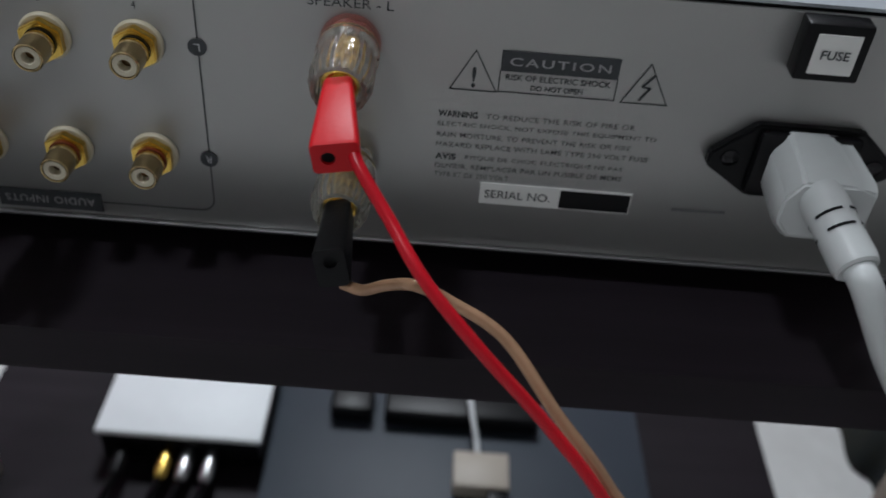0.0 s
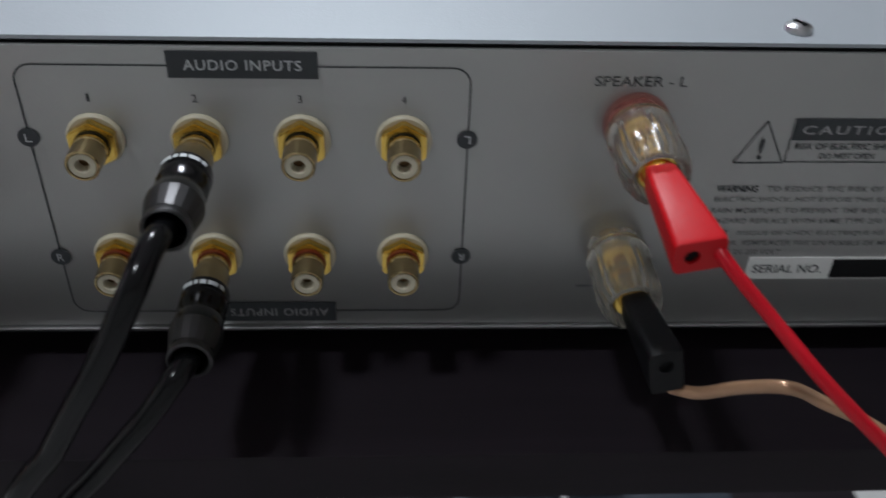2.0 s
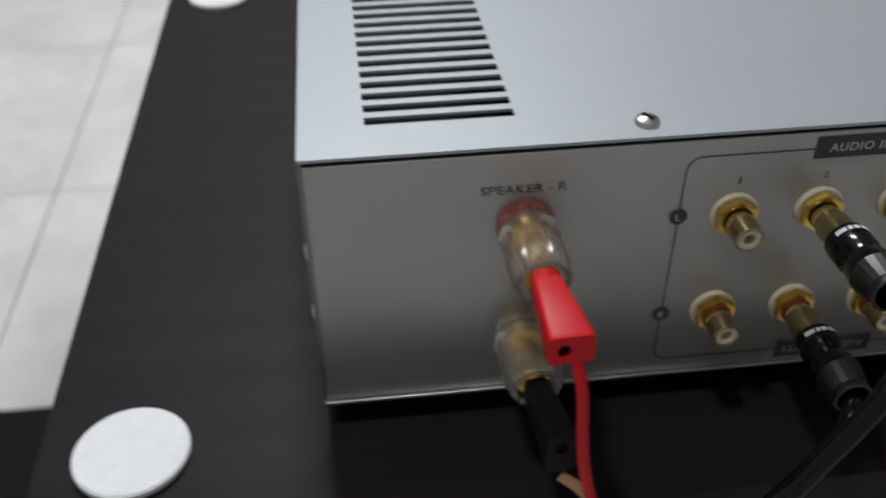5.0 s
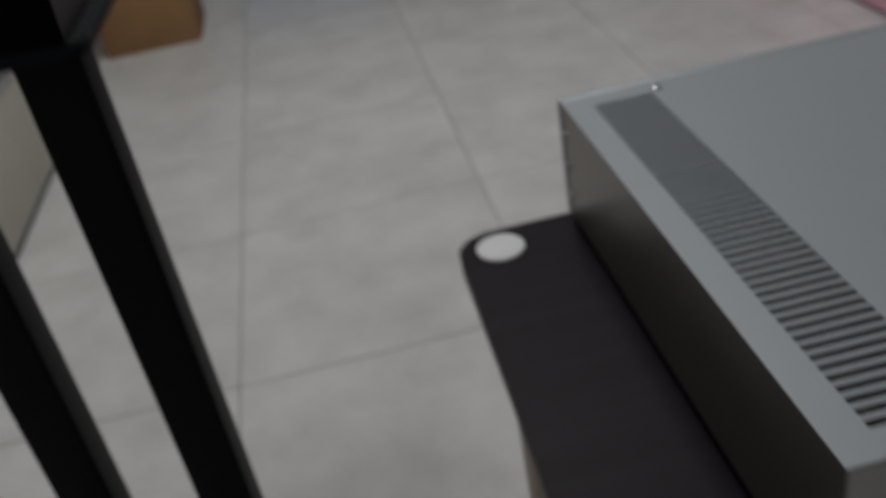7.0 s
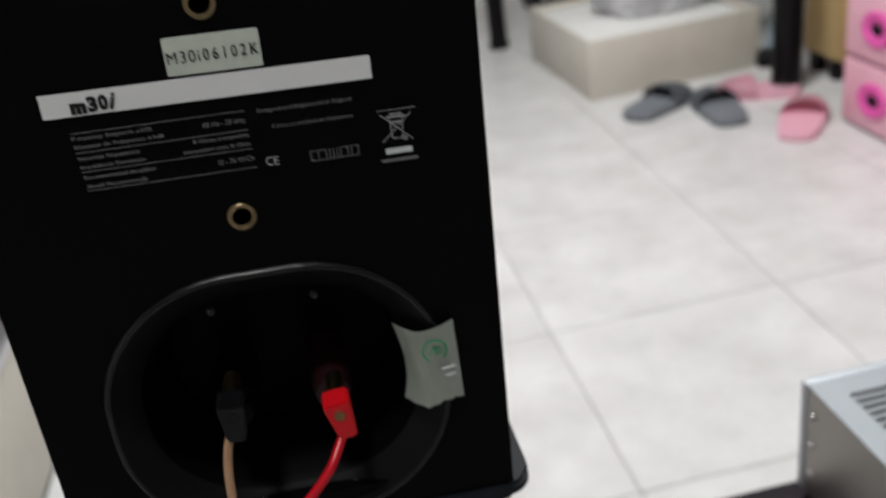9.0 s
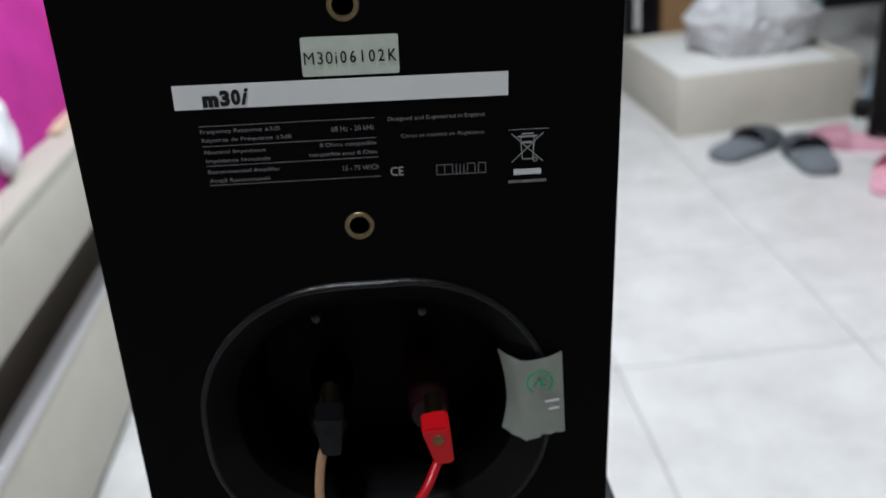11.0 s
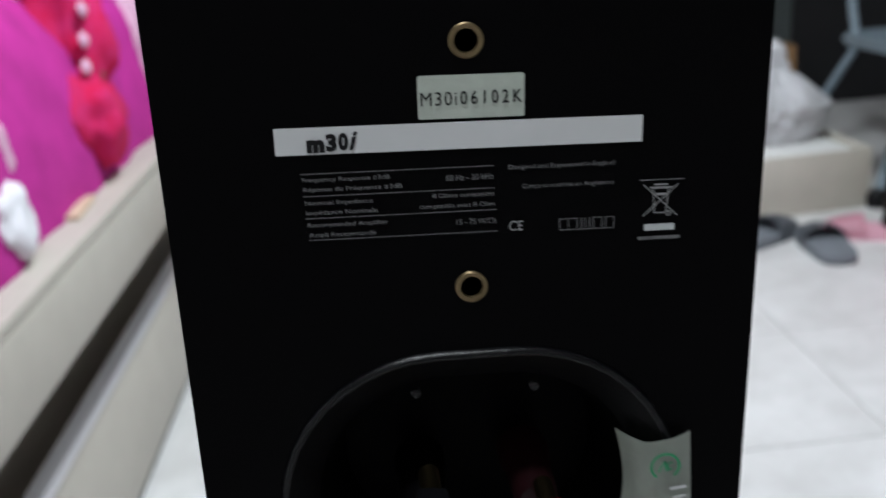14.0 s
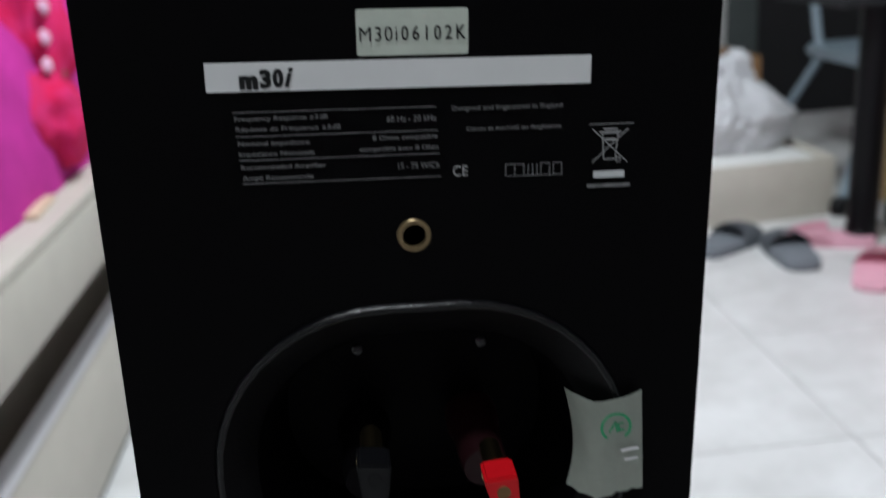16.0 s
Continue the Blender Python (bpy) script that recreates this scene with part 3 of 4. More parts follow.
def side_plug(x, y, z, lean, red, parent):
    """A side-entry plug: a tapered slab facing the viewer with a bore, its wire leaving below."""
    m = facing(x, y, z) @ pose(0, 0, 0, 0, 0, lean) @ Matrix.Diagonal((0.86, 0.90, 1, 1))
    outline = [(-0.0046, 0.0060), (0.0046, 0.0060), (0.0050, 0.0048), (0.0047, -0.0082), (0.0040, -0.0090), (-0.0014, -0.0090), (-0.0022, -0.0080), (-0.0050, 0.0048)]
    bm = prism(bmesh.new(), outline, 0.0095, m @ pose(0, 0, -0.0095))
    bmesh.ops.bevel(bm, geom=list(bm.edges), offset=0.0006, segments=2, affect="EDGES")
    p = part("banana_plug", bm, "red_plastic" if red else "black_plastic", parent, ("red" if red else "black") + " side-entry banana plug", 40)
    # bore is a disc on the face, coloured like a shaded hole
    part("bore", lathe(bmesh.new(), [(0.0021, 0.0001), (0.0020, 0.0003), (0.0013, 0.0002)], m @ pose(0.0003, 0.0014, 0), 20), "gold_shade" if red else "hole_shade", p, "shaded brass bore" if red else "dark bore")
    part("metal_tip", lathe(bmesh.new(), [(0.0034, -0.0230), (0.0034, -0.0110), (0.0048, -0.0096)], m @ pose(0, 0.0010, 0), 20), "gold_dull", p)
    return p


def speaker_cable(label, ends, red_line, copper_line, joint, twist=0.0, phase=0.0):
    t = thing("speaker_cable", pose(0, 0, 0), label, "cable", "speaker cables")
    part("red_wire", tube(bmesh.new(), red_line + joint, 0.0016), "red_cable", t, "red translucent wire", 60)
    part("copper_wire", tube(bmesh.new(), copper_line + [(x + 0.0033 * math.cos(phase + twist * k / len(joint)), y + 0.001 + 0.0033 * math.sin(phase + twist * k / len(joint)), z) for k, (x, y, z) in enumerate(joint)], 0.0016), "copper_cable", t, "clear wire showing copper strands", 60)
    for m, red in ends:
        banana("banana_plug", m, red, t)
    return t


speaker_cable("red and copper speaker cable with banana plugs",
              [(pose(0.2627, -0.0270, ZA + 0.0712, 92.5, 0, 5) @ pose(0, 0, 0, 0, 0, 8), True), (pose(0.2628, -0.0272, ZA + 0.0322, 84, 0, 4) @ pose(0, 0, 0, 0, 0, -80), False)],
              [(0.2692, -0.0535, 0.5992), (0.2716, -0.0580, 0.5968), (0.2790, -0.0670, 0.5905), (0.2880, -0.0790, 0.5835), (0.3015, -0.0890, 0.5730), (0.3180, -0.0960, 0.5580)],
              [(0.2668, -0.0530, 0.5566), (0.2725, -0.0568, 0.5585), (0.2790, -0.0625, 0.5660), (0.2862, -0.0690, 0.5725), (0.2950, -0.0690, 0.5680), (0.3085, -0.0760, 0.5640), (0.3215, -0.0900, 0.5545)],
              [(0.3345, -0.1040, 0.5405), (0.3585, -0.1120, 0.5000), (0.4000, -0.1000, 0.3000), (0.4400, -0.0600, 0.0600), (0.5200, -0.0500, 0.0030), (0.8600, -0.1000, 0.0030)], 0.0, 1.1)
long_cable = speaker_cable("red and copper speaker cable running to the loudspeaker",
              [(pose(0.0626, -0.0270, ZA + 0.0680, 86, 0, 2), True), (pose(0.0626, -0.0272, ZA + 0.0276, 82, 0, 4) @ pose(0, 0, 0, 0, 0, -90), False)],
              [(0.0655, -0.0545, 0.5935), (0.0664, -0.0590, 0.5860), (0.0680, -0.0640, 0.5620), (0.0760, -0.0720, 0.5330)],
              [(0.0640, -0.0550, 0.5515), (0.0700, -0.0590, 0.5480), (0.0800, -0.0700, 0.5400), (0.0850, -0.0760, 0.5250)],
              [(0.0880, -0.0800, 0.4950), (0.0900, -0.0800, 0.3500), (0.0600, -0.0700, 0.0600), (-0.0200, -0.0500, 0.0030), (-0.2200, 0.0000, 0.0030), (-0.3300, 0.0500, 0.0150),
               (-0.3430, 0.0850, 0.3000), (-0.3440, 0.1060, 0.6500), (-0.3470, 0.1180, 0.7600), (-0.3435, 0.1190, 0.8100)], 4.8)
side_plug(-0.3096, 0.1300, 0.8587, 3, True, long_cable)
side_plug(-0.3418, 0.1305, 0.8662, -8, False, long_cable)
lead = thing("speaker_lead", pose(0, 0, 0), "red and copper wire ends at the loudspeaker", "cable", "speaker cables")
part("red_wire", tube(bmesh.new(), [(-0.3435, 0.1190, 0.8100), (-0.3400, 0.1180, 0.8185), (-0.3290, 0.1185, 0.8340), (-0.3165, 0.1235, 0.8445), (-0.3108, 0.1310, 0.8500), (-0.3090, 0.1345, 0.8520)], 0.0015), "red_cable", lead, "red translucent wire", 60)
part("copper_wire", tube(bmesh.new(), [(-0.3448, 0.1170, 0.8100), (-0.3458, 0.1167, 0.8200), (-0.3466, 0.1200, 0.8360), (-0.3466, 0.1265, 0.8480), (-0.3455, 0.1320, 0.8550), (-0.3440, 0.1345, 0.8585)], 0.0015), "copper_cable", lead, "clear wire showing copper strands", 60)


def phono_cable(x, z, tip, line):
    t = thing("phono_cable", pose(0, 0, 0), "black phono cable with a dark chrome plug", "cable", "phono cables")
    m = pose(x, -0.0095, z, tip, 0, 0)
    plug = part("plug", lathe(bmesh.new(), [(0.0048, 0), (0.0050, 0.001), (0.0050, 0.0075), (0.0046, 0.0080)], m, 32), "gold_dull", t, "gold plug collar")
    part("shell", lathe(bmesh.new(), [(0.0050, 0.0080), (0.0061, 0.0084), (0.0063, 0.0096), (0.0063, 0.0126), (0.0060, 0.0129), (0.0060, 0.0133), (0.0063, 0.0136), (0.0063, 0.0165), (0.0059, 0.0175), (0.0059, 0.0195), (0.0063, 0.0203), (0.0068, 0.0245)], m, 24), "gunmetal", plug, "ringed dark chrome shell", 25)
    part("taper", lathe(bmesh.new(), [(0.0068, 0.0245), (0.0068, 0.0254), (0.0056, 0.0318)], m, 20, caps=False), "dark_chrome", plug, "faceted chrome taper", 15)
    part("end_ring", lathe(bmesh.new(), [(0.0054, 0.0318), (0.0056, 0.0322), (0.0056, 0.0342), (0.0052, 0.0346), (0.0047, 0.0343), (0.0046, 0.0300)], m, 24, caps=False), "dark_chrome", plug, "bright open end ring")
    bm = bmesh.new()
    for a0, a1 in ((-50, -22), (-18, -8), (-4, 10), (14, 38), (42, 55)):
        n = 5
        a = [bm.verts.new(m @ Vector((0.0066 * math.sin(radians(a0 + (a1 - a0) * j / n)), 0.0066 * math.cos(radians(a0 + (a1 - a0) * j / n)), 0.0105))) for j in range(n + 1)]
        b = [bm.verts.new(v.co + m.to_3x3() @ Vector((0, 0, 0.0016))) for v in a]
        for j in range(n):
            bm.faces.new((a[j], a[j + 1], b[j + 1], b[j]))
    part("mark", bm, "ink_pale", plug, "pale band of small bars")
    part("cord", tube(bmesh.new(), line, 0.0030, 14), "black_rubber", t, "glossy black cord", 60)
    return t


phono_cable(0.151, ZA + 0.0650, 86, [(0.1510, -0.0420, ZA + 0.0672), (0.1500, -0.0520, 0.5985), (0.1470, -0.0620, 0.5935), (0.1395, -0.0660, 0.5790), (0.1260, -0.0680, 0.5560), (0.1080, -0.0700, 0.5200), (0.0950, -0.0720, 0.4000), (0.1200, -0.0600, 0.1000), (0.1800, 0.0500, 0.0720)])
phono_cable(0.151, ZA + 0.0280, 89, [(0.1510, -0.0420, ZA + 0.0285), (0.1480, -0.0490, 0.5560), (0.1410, -0.0540, 0.5480), (0.1290, -0.0570, 0.5340), (0.1140, -0.0600, 0.5160), (0.0980, -0.0640, 0.4800), (0.0850, -0.0650, 0.3000), (0.1000, -0.0500, 0.1000), (0.1500, 0.0500, 0.0720)])


def power_cable():
    t = thing("power_cable", pose(0, 0, 0), "pale grey mains plug and cable in the inlet", "cable")
    # moulded body: flat top with a stepped shoulder on one side, chamfered flank on the other
    bm = bmesh.new()
    rings = []
    for y, z0, z1, x0, x1 in ((-0.0036, 0.5625, 0.5850, 0.3855, 0.4085), (-0.0220, 0.5605, 0.5830, 0.3855, 0.4110), (-0.0262, 0.5635, 0.5818, 0.3852, 0.4102)):
        outline = [(x0, z1 - 0.0060), (x0 + 0.0040, z1), (x1 - 0.0070, z1), (x1 - 0.0052, z1 - 0.0016), (x1, z1 - 0.0018), (x1, z0 + 0.0040), (x1 - 0.0040, z0), (x0 + 0.0045, z0), (x0, z0 + 0.0050)]
        rings.append([bm.verts.new((u, y, w)) for u, w in outline])
    for a, b in zip(rings, rings[1:]):
        for j in range(9):
            bm.faces.new((a[j], a[(j + 1) % 9], b[(j + 1) % 9], b[j]))
    bm.faces.new(rings[0][::-1])
    bm.faces.new(rings[-1])
    bmesh.ops.bevel(bm, geom=list(bm.edges), offset=0.0008, segments=3, affect="EDGES")
    plug = part("plug", bm, "grey_plastic", t, "pale grey mains plug", 50)
    # strain relief leaning down and aside, its staggered slots' shade laid on as dark bands
    m = pose(0.3955, -0.0250, 0.5770) @ pose(0, 0, 0, 0, 0, 14) @ pose(0, 0, 0, 106, 0, 0)
    part("strain_relief", lathe(bmesh.new(), [(0.0058, -0.002), (0.0064, 0.002), (0.0063, 0.012), (0.0064, 0.0215), (0.0060, 0.0235), (0.0052, 0.0242)], m, 36), "grey_plastic", plug, "slotted strain relief")
    bm = bmesh.new()
    for h, a0, a1 in ((0.0075, 95, 165), (0.0075, 20, 75), (0.0125, 80, 150), (0.0125, 10, 60), (0.0075, 200, 330), (0.0125, 190, 320)):
        n = 8
        low, top = ([bm.verts.new(m @ Vector((0.00652 * math.cos(radians(a0 + (a1 - a0) * j / n)), 0.00652 * math.sin(radians(a0 + (a1 - a0) * j / n)), h + d))) for j in range(n + 1)] for d in (0, 0.0009))
        for j in range(n):
            bm.faces.new((low[j], low[j + 1], top[j + 1], top[j]))
    part("slot", bm, "hole_shade", plug, "dark bands for the shade in the strain relief's slots")
    end = m @ Vector((0, 0, 0.0225))
    line = [tuple(end), tuple(m @ Vector((0, 0, 0.030))), (0.4120, -0.0590, 0.5520), (0.4300, -0.0640, 0.5230), (0.4520, -0.0630, 0.4700), (0.4700, -0.0500, 0.3000), (0.4800, -0.0300, 0.0600), (0.5400, -0.0500, 0.0045), (0.9000, -0.1500, 0.0045)]
    part("cord", tube(bmesh.new(), line, 0.0042, 14), "grey_plastic", t, "pale grey mains cord", 60)


power_cable()

# ---- loudspeaker on its stand ----
LEAN = 2.3
SPK = pose(-0.3303, 0.1532, 0.8005, 0, LEAN, 0)


def on_back(x, z):
    """A place of the room, on the cabinet's back, in the leaning cabinet's own terms."""
    v = SPK.inverted() @ Vector((x, 0.1532, z))
    return v.x, v.z


def loudspeaker():
    t = thing("loudspeaker", SPK, "black bookshelf loudspeaker seen from behind on a stand", "loudspeaker")
    w, h, d = 0.153, 0.262, 0.178
    cx, cz = 0.0008, 0.0530
    # back panel with an oval opening
    bm = bmesh.new()
    seg = 10
    rect = [bm.verts.new((x, 0, z + h / 2)) for x, z in rounded(w, h, 0.0015, seg)]
    hole = [bm.verts.new((x + cx, 0, z + cz)) for x, z in rounded(0.1140, 0.1020, 0.0465, seg)]
    n = len(rect)
    for k in range(n):
        bm.faces.new((rect[k], rect[(k + 1) % n], hole[(k + 1) % n], hole[k]))
    part("back_panel", bm, "vinyl", t, "black back panel with printed labels")
    for x in (-w / 2, w / 2 - 0.012):
        part("side_panel", cuboid(x, x + 0.012, 0.0003, d, 0.0, h), "vinyl_side", t)
    part("top_panel", cuboid(-w / 2 + 0.012, w / 2 - 0.012, 0.0003, d, h - 0.012, h), "vinyl_side", t)
    part("bottom_panel", cuboid(-w / 2 + 0.012, w / 2 - 0.012, 0.0003, d, 0.0, 0.012), "vinyl", t)
    part("front_baffle", cuboid(-w / 2, w / 2, d, d + 0.012, 0.0, h, 0.003), "vinyl", t)
    # terminal cup: a glossy rolled rim round a sloping, recessed cup
    def oval(rows, name, mat, parent, label, closed):
        bm = bmesh.new()
        rings = [[bm.verts.new((x + cx, y, z + cz)) for x, z in rounded(ww, hh, r, seg)] for ww, hh, r, y in rows]
        for a, b in zip(rings, rings[1:]):
            for k in range(n):
                bm.faces.new((a[k], a[(k + 1) % n], b[(k + 1) % n], b[k]))
        if closed:
            bm.faces.new(rings[-1])
        return part(name, bm, mat, parent, label, 60)

    cup = oval(((0.1090, 0.0973, 0.0440, -0.0012), (0.1000, 0.0875, 0.0400, 0.0030), (0.0930, 0.0790, 0.0370, 0.0075)), "terminal_cup", "cup_black", t, "oval recessed black terminal cup", False)
    # well in the blacker vinyl: the recess's shade put into its colour
    oval(((0.0930, 0.0790, 0.0370, 0.0075), (0.0895, 0.0750, 0.0355, 0.0115), (0.080, 0.064, 0.030, 0.0420)), "cup_well", "vinyl", cup, "well of the cup, darkened for its shade", True)
    oval(((0.1140, 0.1020, 0.0466, 0.0004), (0.1134, 0.1014, 0.0463, -0.0006), (0.1120, 0.1000, 0.0456, -0.0014), (0.1105, 0.0986, 0.0449, -0.0016), (0.1096, 0.0978, 0.0443, -0.0015), (0.1090, 0.0973, 0.0440, -0.0012)), "cup_rim", "gloss_black", cup, "glossy black rim", False)
    for x, z in ((-0.3430, 0.8910), (-0.3100, 0.8895), (-0.3430, 0.8130), (-0.3100, 0.8120)):
        u, v = on_back(x, z)
        part("screw", lathe(bmesh.new(), [(0.0016, 0), (0.0014, 0.0008), (0.0005, 0.0013)], facing(u, 0.0040, v) @ pose(0, 0, 0, -25 if z > 0.85 else 25, 0, 0), 16), "gunmetal", cup)
    for x in (-0.3110, -0.3440):
        u, v = on_back(x, 0.8525)
        part("terminal", lathe(bmesh.new(), [(0.0080, -0.0330), (0.0080, -0.0260), (0.0070, -0.0240), (0.0066, -0.0060), (0.0058, -0.0012)], facing(u, 0, v), 24), "terminal_red" if x > -0.32 else "vinyl", cup, "binding post")
    # threaded inserts
    for x, z in ((-0.3256, 0.9226), (-0.3225, 0.9862)):
        u, v = on_back(x, z)
        insert = part("threaded_insert", lathe(bmesh.new(), [(0.0044, 0.0), (0.0044, 0.0006), (0.0041, 0.0009), (0.0030, 0.0006), (0.0023, -0.0010), (0.0021, -0.0036)], facing(u, 0, v), 28), "brass_insert", t, "brass threaded insert")
        # bottom of the insert, its shade in the darker gold
        part("bore", lathe(bmesh.new(), [(0.0020, -0.0036), (0.0020, -0.0030)], facing(u, 0, v), 20), "gold_shade", insert)

    def spot(x, z, y=-0.0003):
        u, v = on_back(x, z)
        return facing(u, y, v)

    def words(text, x0, x1, z, height, mat="ink_dim", parent=None, bold=0.0, y=-0.0004, gap=1.0):
        return lettering(text, x1 - x0, height, spot((x0 + x1) / 2, z, y) @ pose(0, 0, 0, 0, 0, -0.6), parent or t, mat, bold=bold, gap=gap)

    tilt = pose(0, 0, 0, 0, 0, -0.9)
    label = part("number_label", prism(bmesh.new(), rounded(0.0264, 0.0107, 0.0006, 3), 0.0002, spot(-0.3222, 0.9727) @ tilt), "sticker", t, "pale green number label", 0)
    words("M30i", -0.3347, -0.3258, 0.9728, 0.0034, "ink_black", label, 0.0, -0.0008, 1.15)
    words("06102K", -0.3249, -0.3096, 0.9722, 0.0034, "ink_black", label, 0.012, -0.0008, 1.4)
    strip = part("name_strip", prism(bmesh.new(), [(-0.0460, -0.0034), (0.0460, -0.0034), (0.0460, 0.0034), (-0.0460, 0.0034)], 0.0002, spot(-0.3255, 0.9632) @ tilt), "sticker_white", t, "white model strip", 0)
    for glyph, x0, x1, z, h in (("m", -0.3637, -0.3593, 0.9640, 0.0034), ("3", -0.3589, -0.3562, 0.9645, 0.0045), ("0", -0.3559, -0.3533, 0.9645, 0.0045)):
        words(glyph, x0, x1, z, h, "ink_black", strip, 0.075 if glyph == "m" else 0.06, -0.0008)
    slant = Matrix(((1, 0.28, 0, 0), (0, 1, 0, 0), (0, 0, 1, 0), (0, 0, 0, 1)))
    lettering("i", 0.0011, 0.0046, spot(-0.3521, 0.9645, -0.0008) @ tilt @ slant, strip, "ink_black", bold=0.03)
    # technical table
    for k in range(4):
        z = 0.9559 - 0.0058 * k
        part("table_rule", stroke(bmesh.new(), [(-0.0242, 0), (0.0242, 0)], 0.00018, spot(-0.3420, z) @ pose(0, 0, 0, 0, 0, -0.6)), "ink_dim", t, smooth=0)
    for k, (left, right, a, b) in enumerate((("Frequency Response ±3dB", "68 Hz - 20 kHz", 0.0220, 0.0120), ("Réponse de Fréquence ±3dB", "", 0.0248, 0),
                                             ("Nominal Impedance", "8 Ohms compatible", 0.0170, 0.0158), ("Impédance Nominale", "compatible avec 8 Ohm", 0.0180, 0.0192),
                                             ("Recommended Amplifier", "15 - 75 W/Ch", 0.0203, 0.0102), ("Ampli Recommandé", "", 0.0170, 0))):
        z = 0.9567 - 0.0059 * (k // 2) - (0.0018, 0.0044)[k % 2]
        words(left, -0.3660, -0.3660 + a, z, 0.0015)
        if right:
            words(right, -0.3180 - b, -0.3180, z - (0.0026 if k in (0, 4) else 0.0013), 0.0015)
    words("Designed and Engineered in England", -0.3140, -0.2868, 0.9530, 0.0015)
    words("Conçu et machiné en Angleterre", -0.3108, -0.2872, 0.9478, 0.0015)
    words("CE", -0.3148, -0.3111, 0.9382, 0.0027, "ink_mid", bold=0.003)
    # maker's mark as a row of plain strokes in an outline
    bm = bmesh.new()
    m = spot(-0.2945, 0.9370) @ pose(0, 0, 0, 0, 0, -0.6)
    stroke(bm, [(-0.0071, -0.0016), (0.0071, -0.0016)], 0.0002, m)
    for u in (-0.0071, -0.0048, -0.0025, -0.0014, -0.0003, 0.0008, 0.0018, 0.0040, 0.0050, 0.0071):
        stroke(bm, [(u, -0.0013), (u, 0.0013)], 0.0002, m)
    for u0, u1 in ((-0.0071, -0.0025), (0.0018, 0.0040), (0.0050, 0.0071)):
        stroke(bm, [(u0, 0.0014), (u1, 0.0014)], 0.0002, m)
    part("maker_mark", bm, "ink_dim", t, smooth=0)
    # crossed-out bin
    bm = bmesh.new()
    m = spot(-0.2750, 0.9412) @ pose(0, 0, 0, 0, 0, -0.6)
    stroke(bm, [(-0.0045, 0.0042), (0.0045, -0.0042)], 0.00025, m)
    stroke(bm, [(-0.0045, -0.0042), (0.0045, 0.0042)], 0.00025, m)
    stroke(bm, [(-0.0020, 0.0032), (-0.0015, -0.0034), (0.0015, -0.0034), (0.0020, 0.0032)], 0.00028, m, closed=True)
    stroke(bm, [(-0.0026, 0.0034), (0.0026, 0.0034)], 0.0005, m)
    stroke(bm, [(-0.0016, 0.0042), (0.0016, 0.0042)], 0.0004, m)
    stroke(bm, [(-0.0012, 0.0016), (0.0012, 0.0016)], 0.0006, m)
    stroke(bm, [(0.0022 + 0.0006 * math.cos(a), -0.0036 + 0.0006 * math.sin(a)) for a in (0, 1.05, 2.1, 3.15, 4.2, 5.25)], 0.0005, m, closed=True)
    stroke(bm, [(-0.0055, 0.0055), (0.0060, 0.0055)], 0.00015, m)
    symbol = part("bin_symbol", bm, "ink_mid", t, smooth=0)
    part("symbol_bar", stroke(bmesh.new(), [(-0.0033, -0.0073), (0.0033, -0.0073)], 0.0018, m), "ink_pale", symbol, smooth=0)
    bm = bmesh.new()
    for u0, u1 in ((-0.0052, -0.0030), (-0.0026, -0.0021), (-0.0017, 0.0010), (0.0014, 0.0030), (0.0034, 0.0052)):
        stroke(bm, [(u0, -0.0102), (u1, -0.0102)], 0.0009, m)
    part("small_print", bm, "ink_dim", symbol, smooth=0)
    # curled paper sticker over the cup's rim
    bm = bmesh.new()
    nu, nv = 14, 12
    grid = []
    for j in range(nv + 1):
        row = []
        v = -0.0170 + 0.034 * j / nv
        for i in range(nu + 1):
            s = i / nu
            u = -0.0065 + 0.0180 * s + 0.0026 * (1 - s) ** 2 * math.cos(v * 85) - 0.002 * (1 - s)
            top, low = (0.0048 * (s - 0.55) if s > 0.35 else 0.0022 * (0.35 - s) / 0.35 - 0.0010), 0.0050 * s + 0.0012 + (0.0022 * (1 - s / 0.35) if s < 0.35 else 0) + 0.0004 * math.sin(31 * s)
            v2 = v + top * j / nv + low * (1 - j / nv) - 0.0016 * (1 - abs(2 * j / nv - 1)) * (s < 0.08)
            y = -0.0032 + 0.0220 * max(0, 0.48 - s) ** 1.3 - 0.0006 * math.sin(9 * s + 60 * v)
            uu, vv = on_back(-0.2790 + u, 0.8545 + v2)
            row.append(bm.verts.new((uu, y, vv)))
        grid.append(row)
    for a, b in zip(grid, grid[1:]):
        for i in range(nu):
            bm.faces.new((a[i], a[i + 1], b[i + 1], b[i]))
    bmesh.ops.solidify(bm, geom=list(bm.faces), thickness=0.0002)
    sticker = part("paper_sticker", bm, "sticker", t, "curled pale paper sticker with a green mark", 60)
    m = spot(-0.2752, 0.8640, -0.0047)
    ring = [(0.0040 * math.cos(radians(a)), 0.0040 * math.sin(radians(a))) for a in range(-50, 245, 15)]
    bm = bmesh.new()
    inner, outer = ([bm.verts.new(m @ Vector((x * k, y * k, 0))) for x, y in ring] for k in (0.9, 1.1))
    for j in range(len(ring) - 1):
        bm.faces.new((inner[j], inner[j + 1], outer[j + 1], outer[j]))
    part("green_ring", bm, "green_ink", sticker, smooth=0)
    bm = stroke(bmesh.new(), [(-0.0018, -0.0014), (-0.0002, 0.0016), (0.0004, -0.0014)], 0.0006, m)
    stroke(bm, [(0.0018, 0.0012), (0.0006, 0.0010), (0.0010, -0.0012), (0.0020, -0.0008)], 0.0006, m)
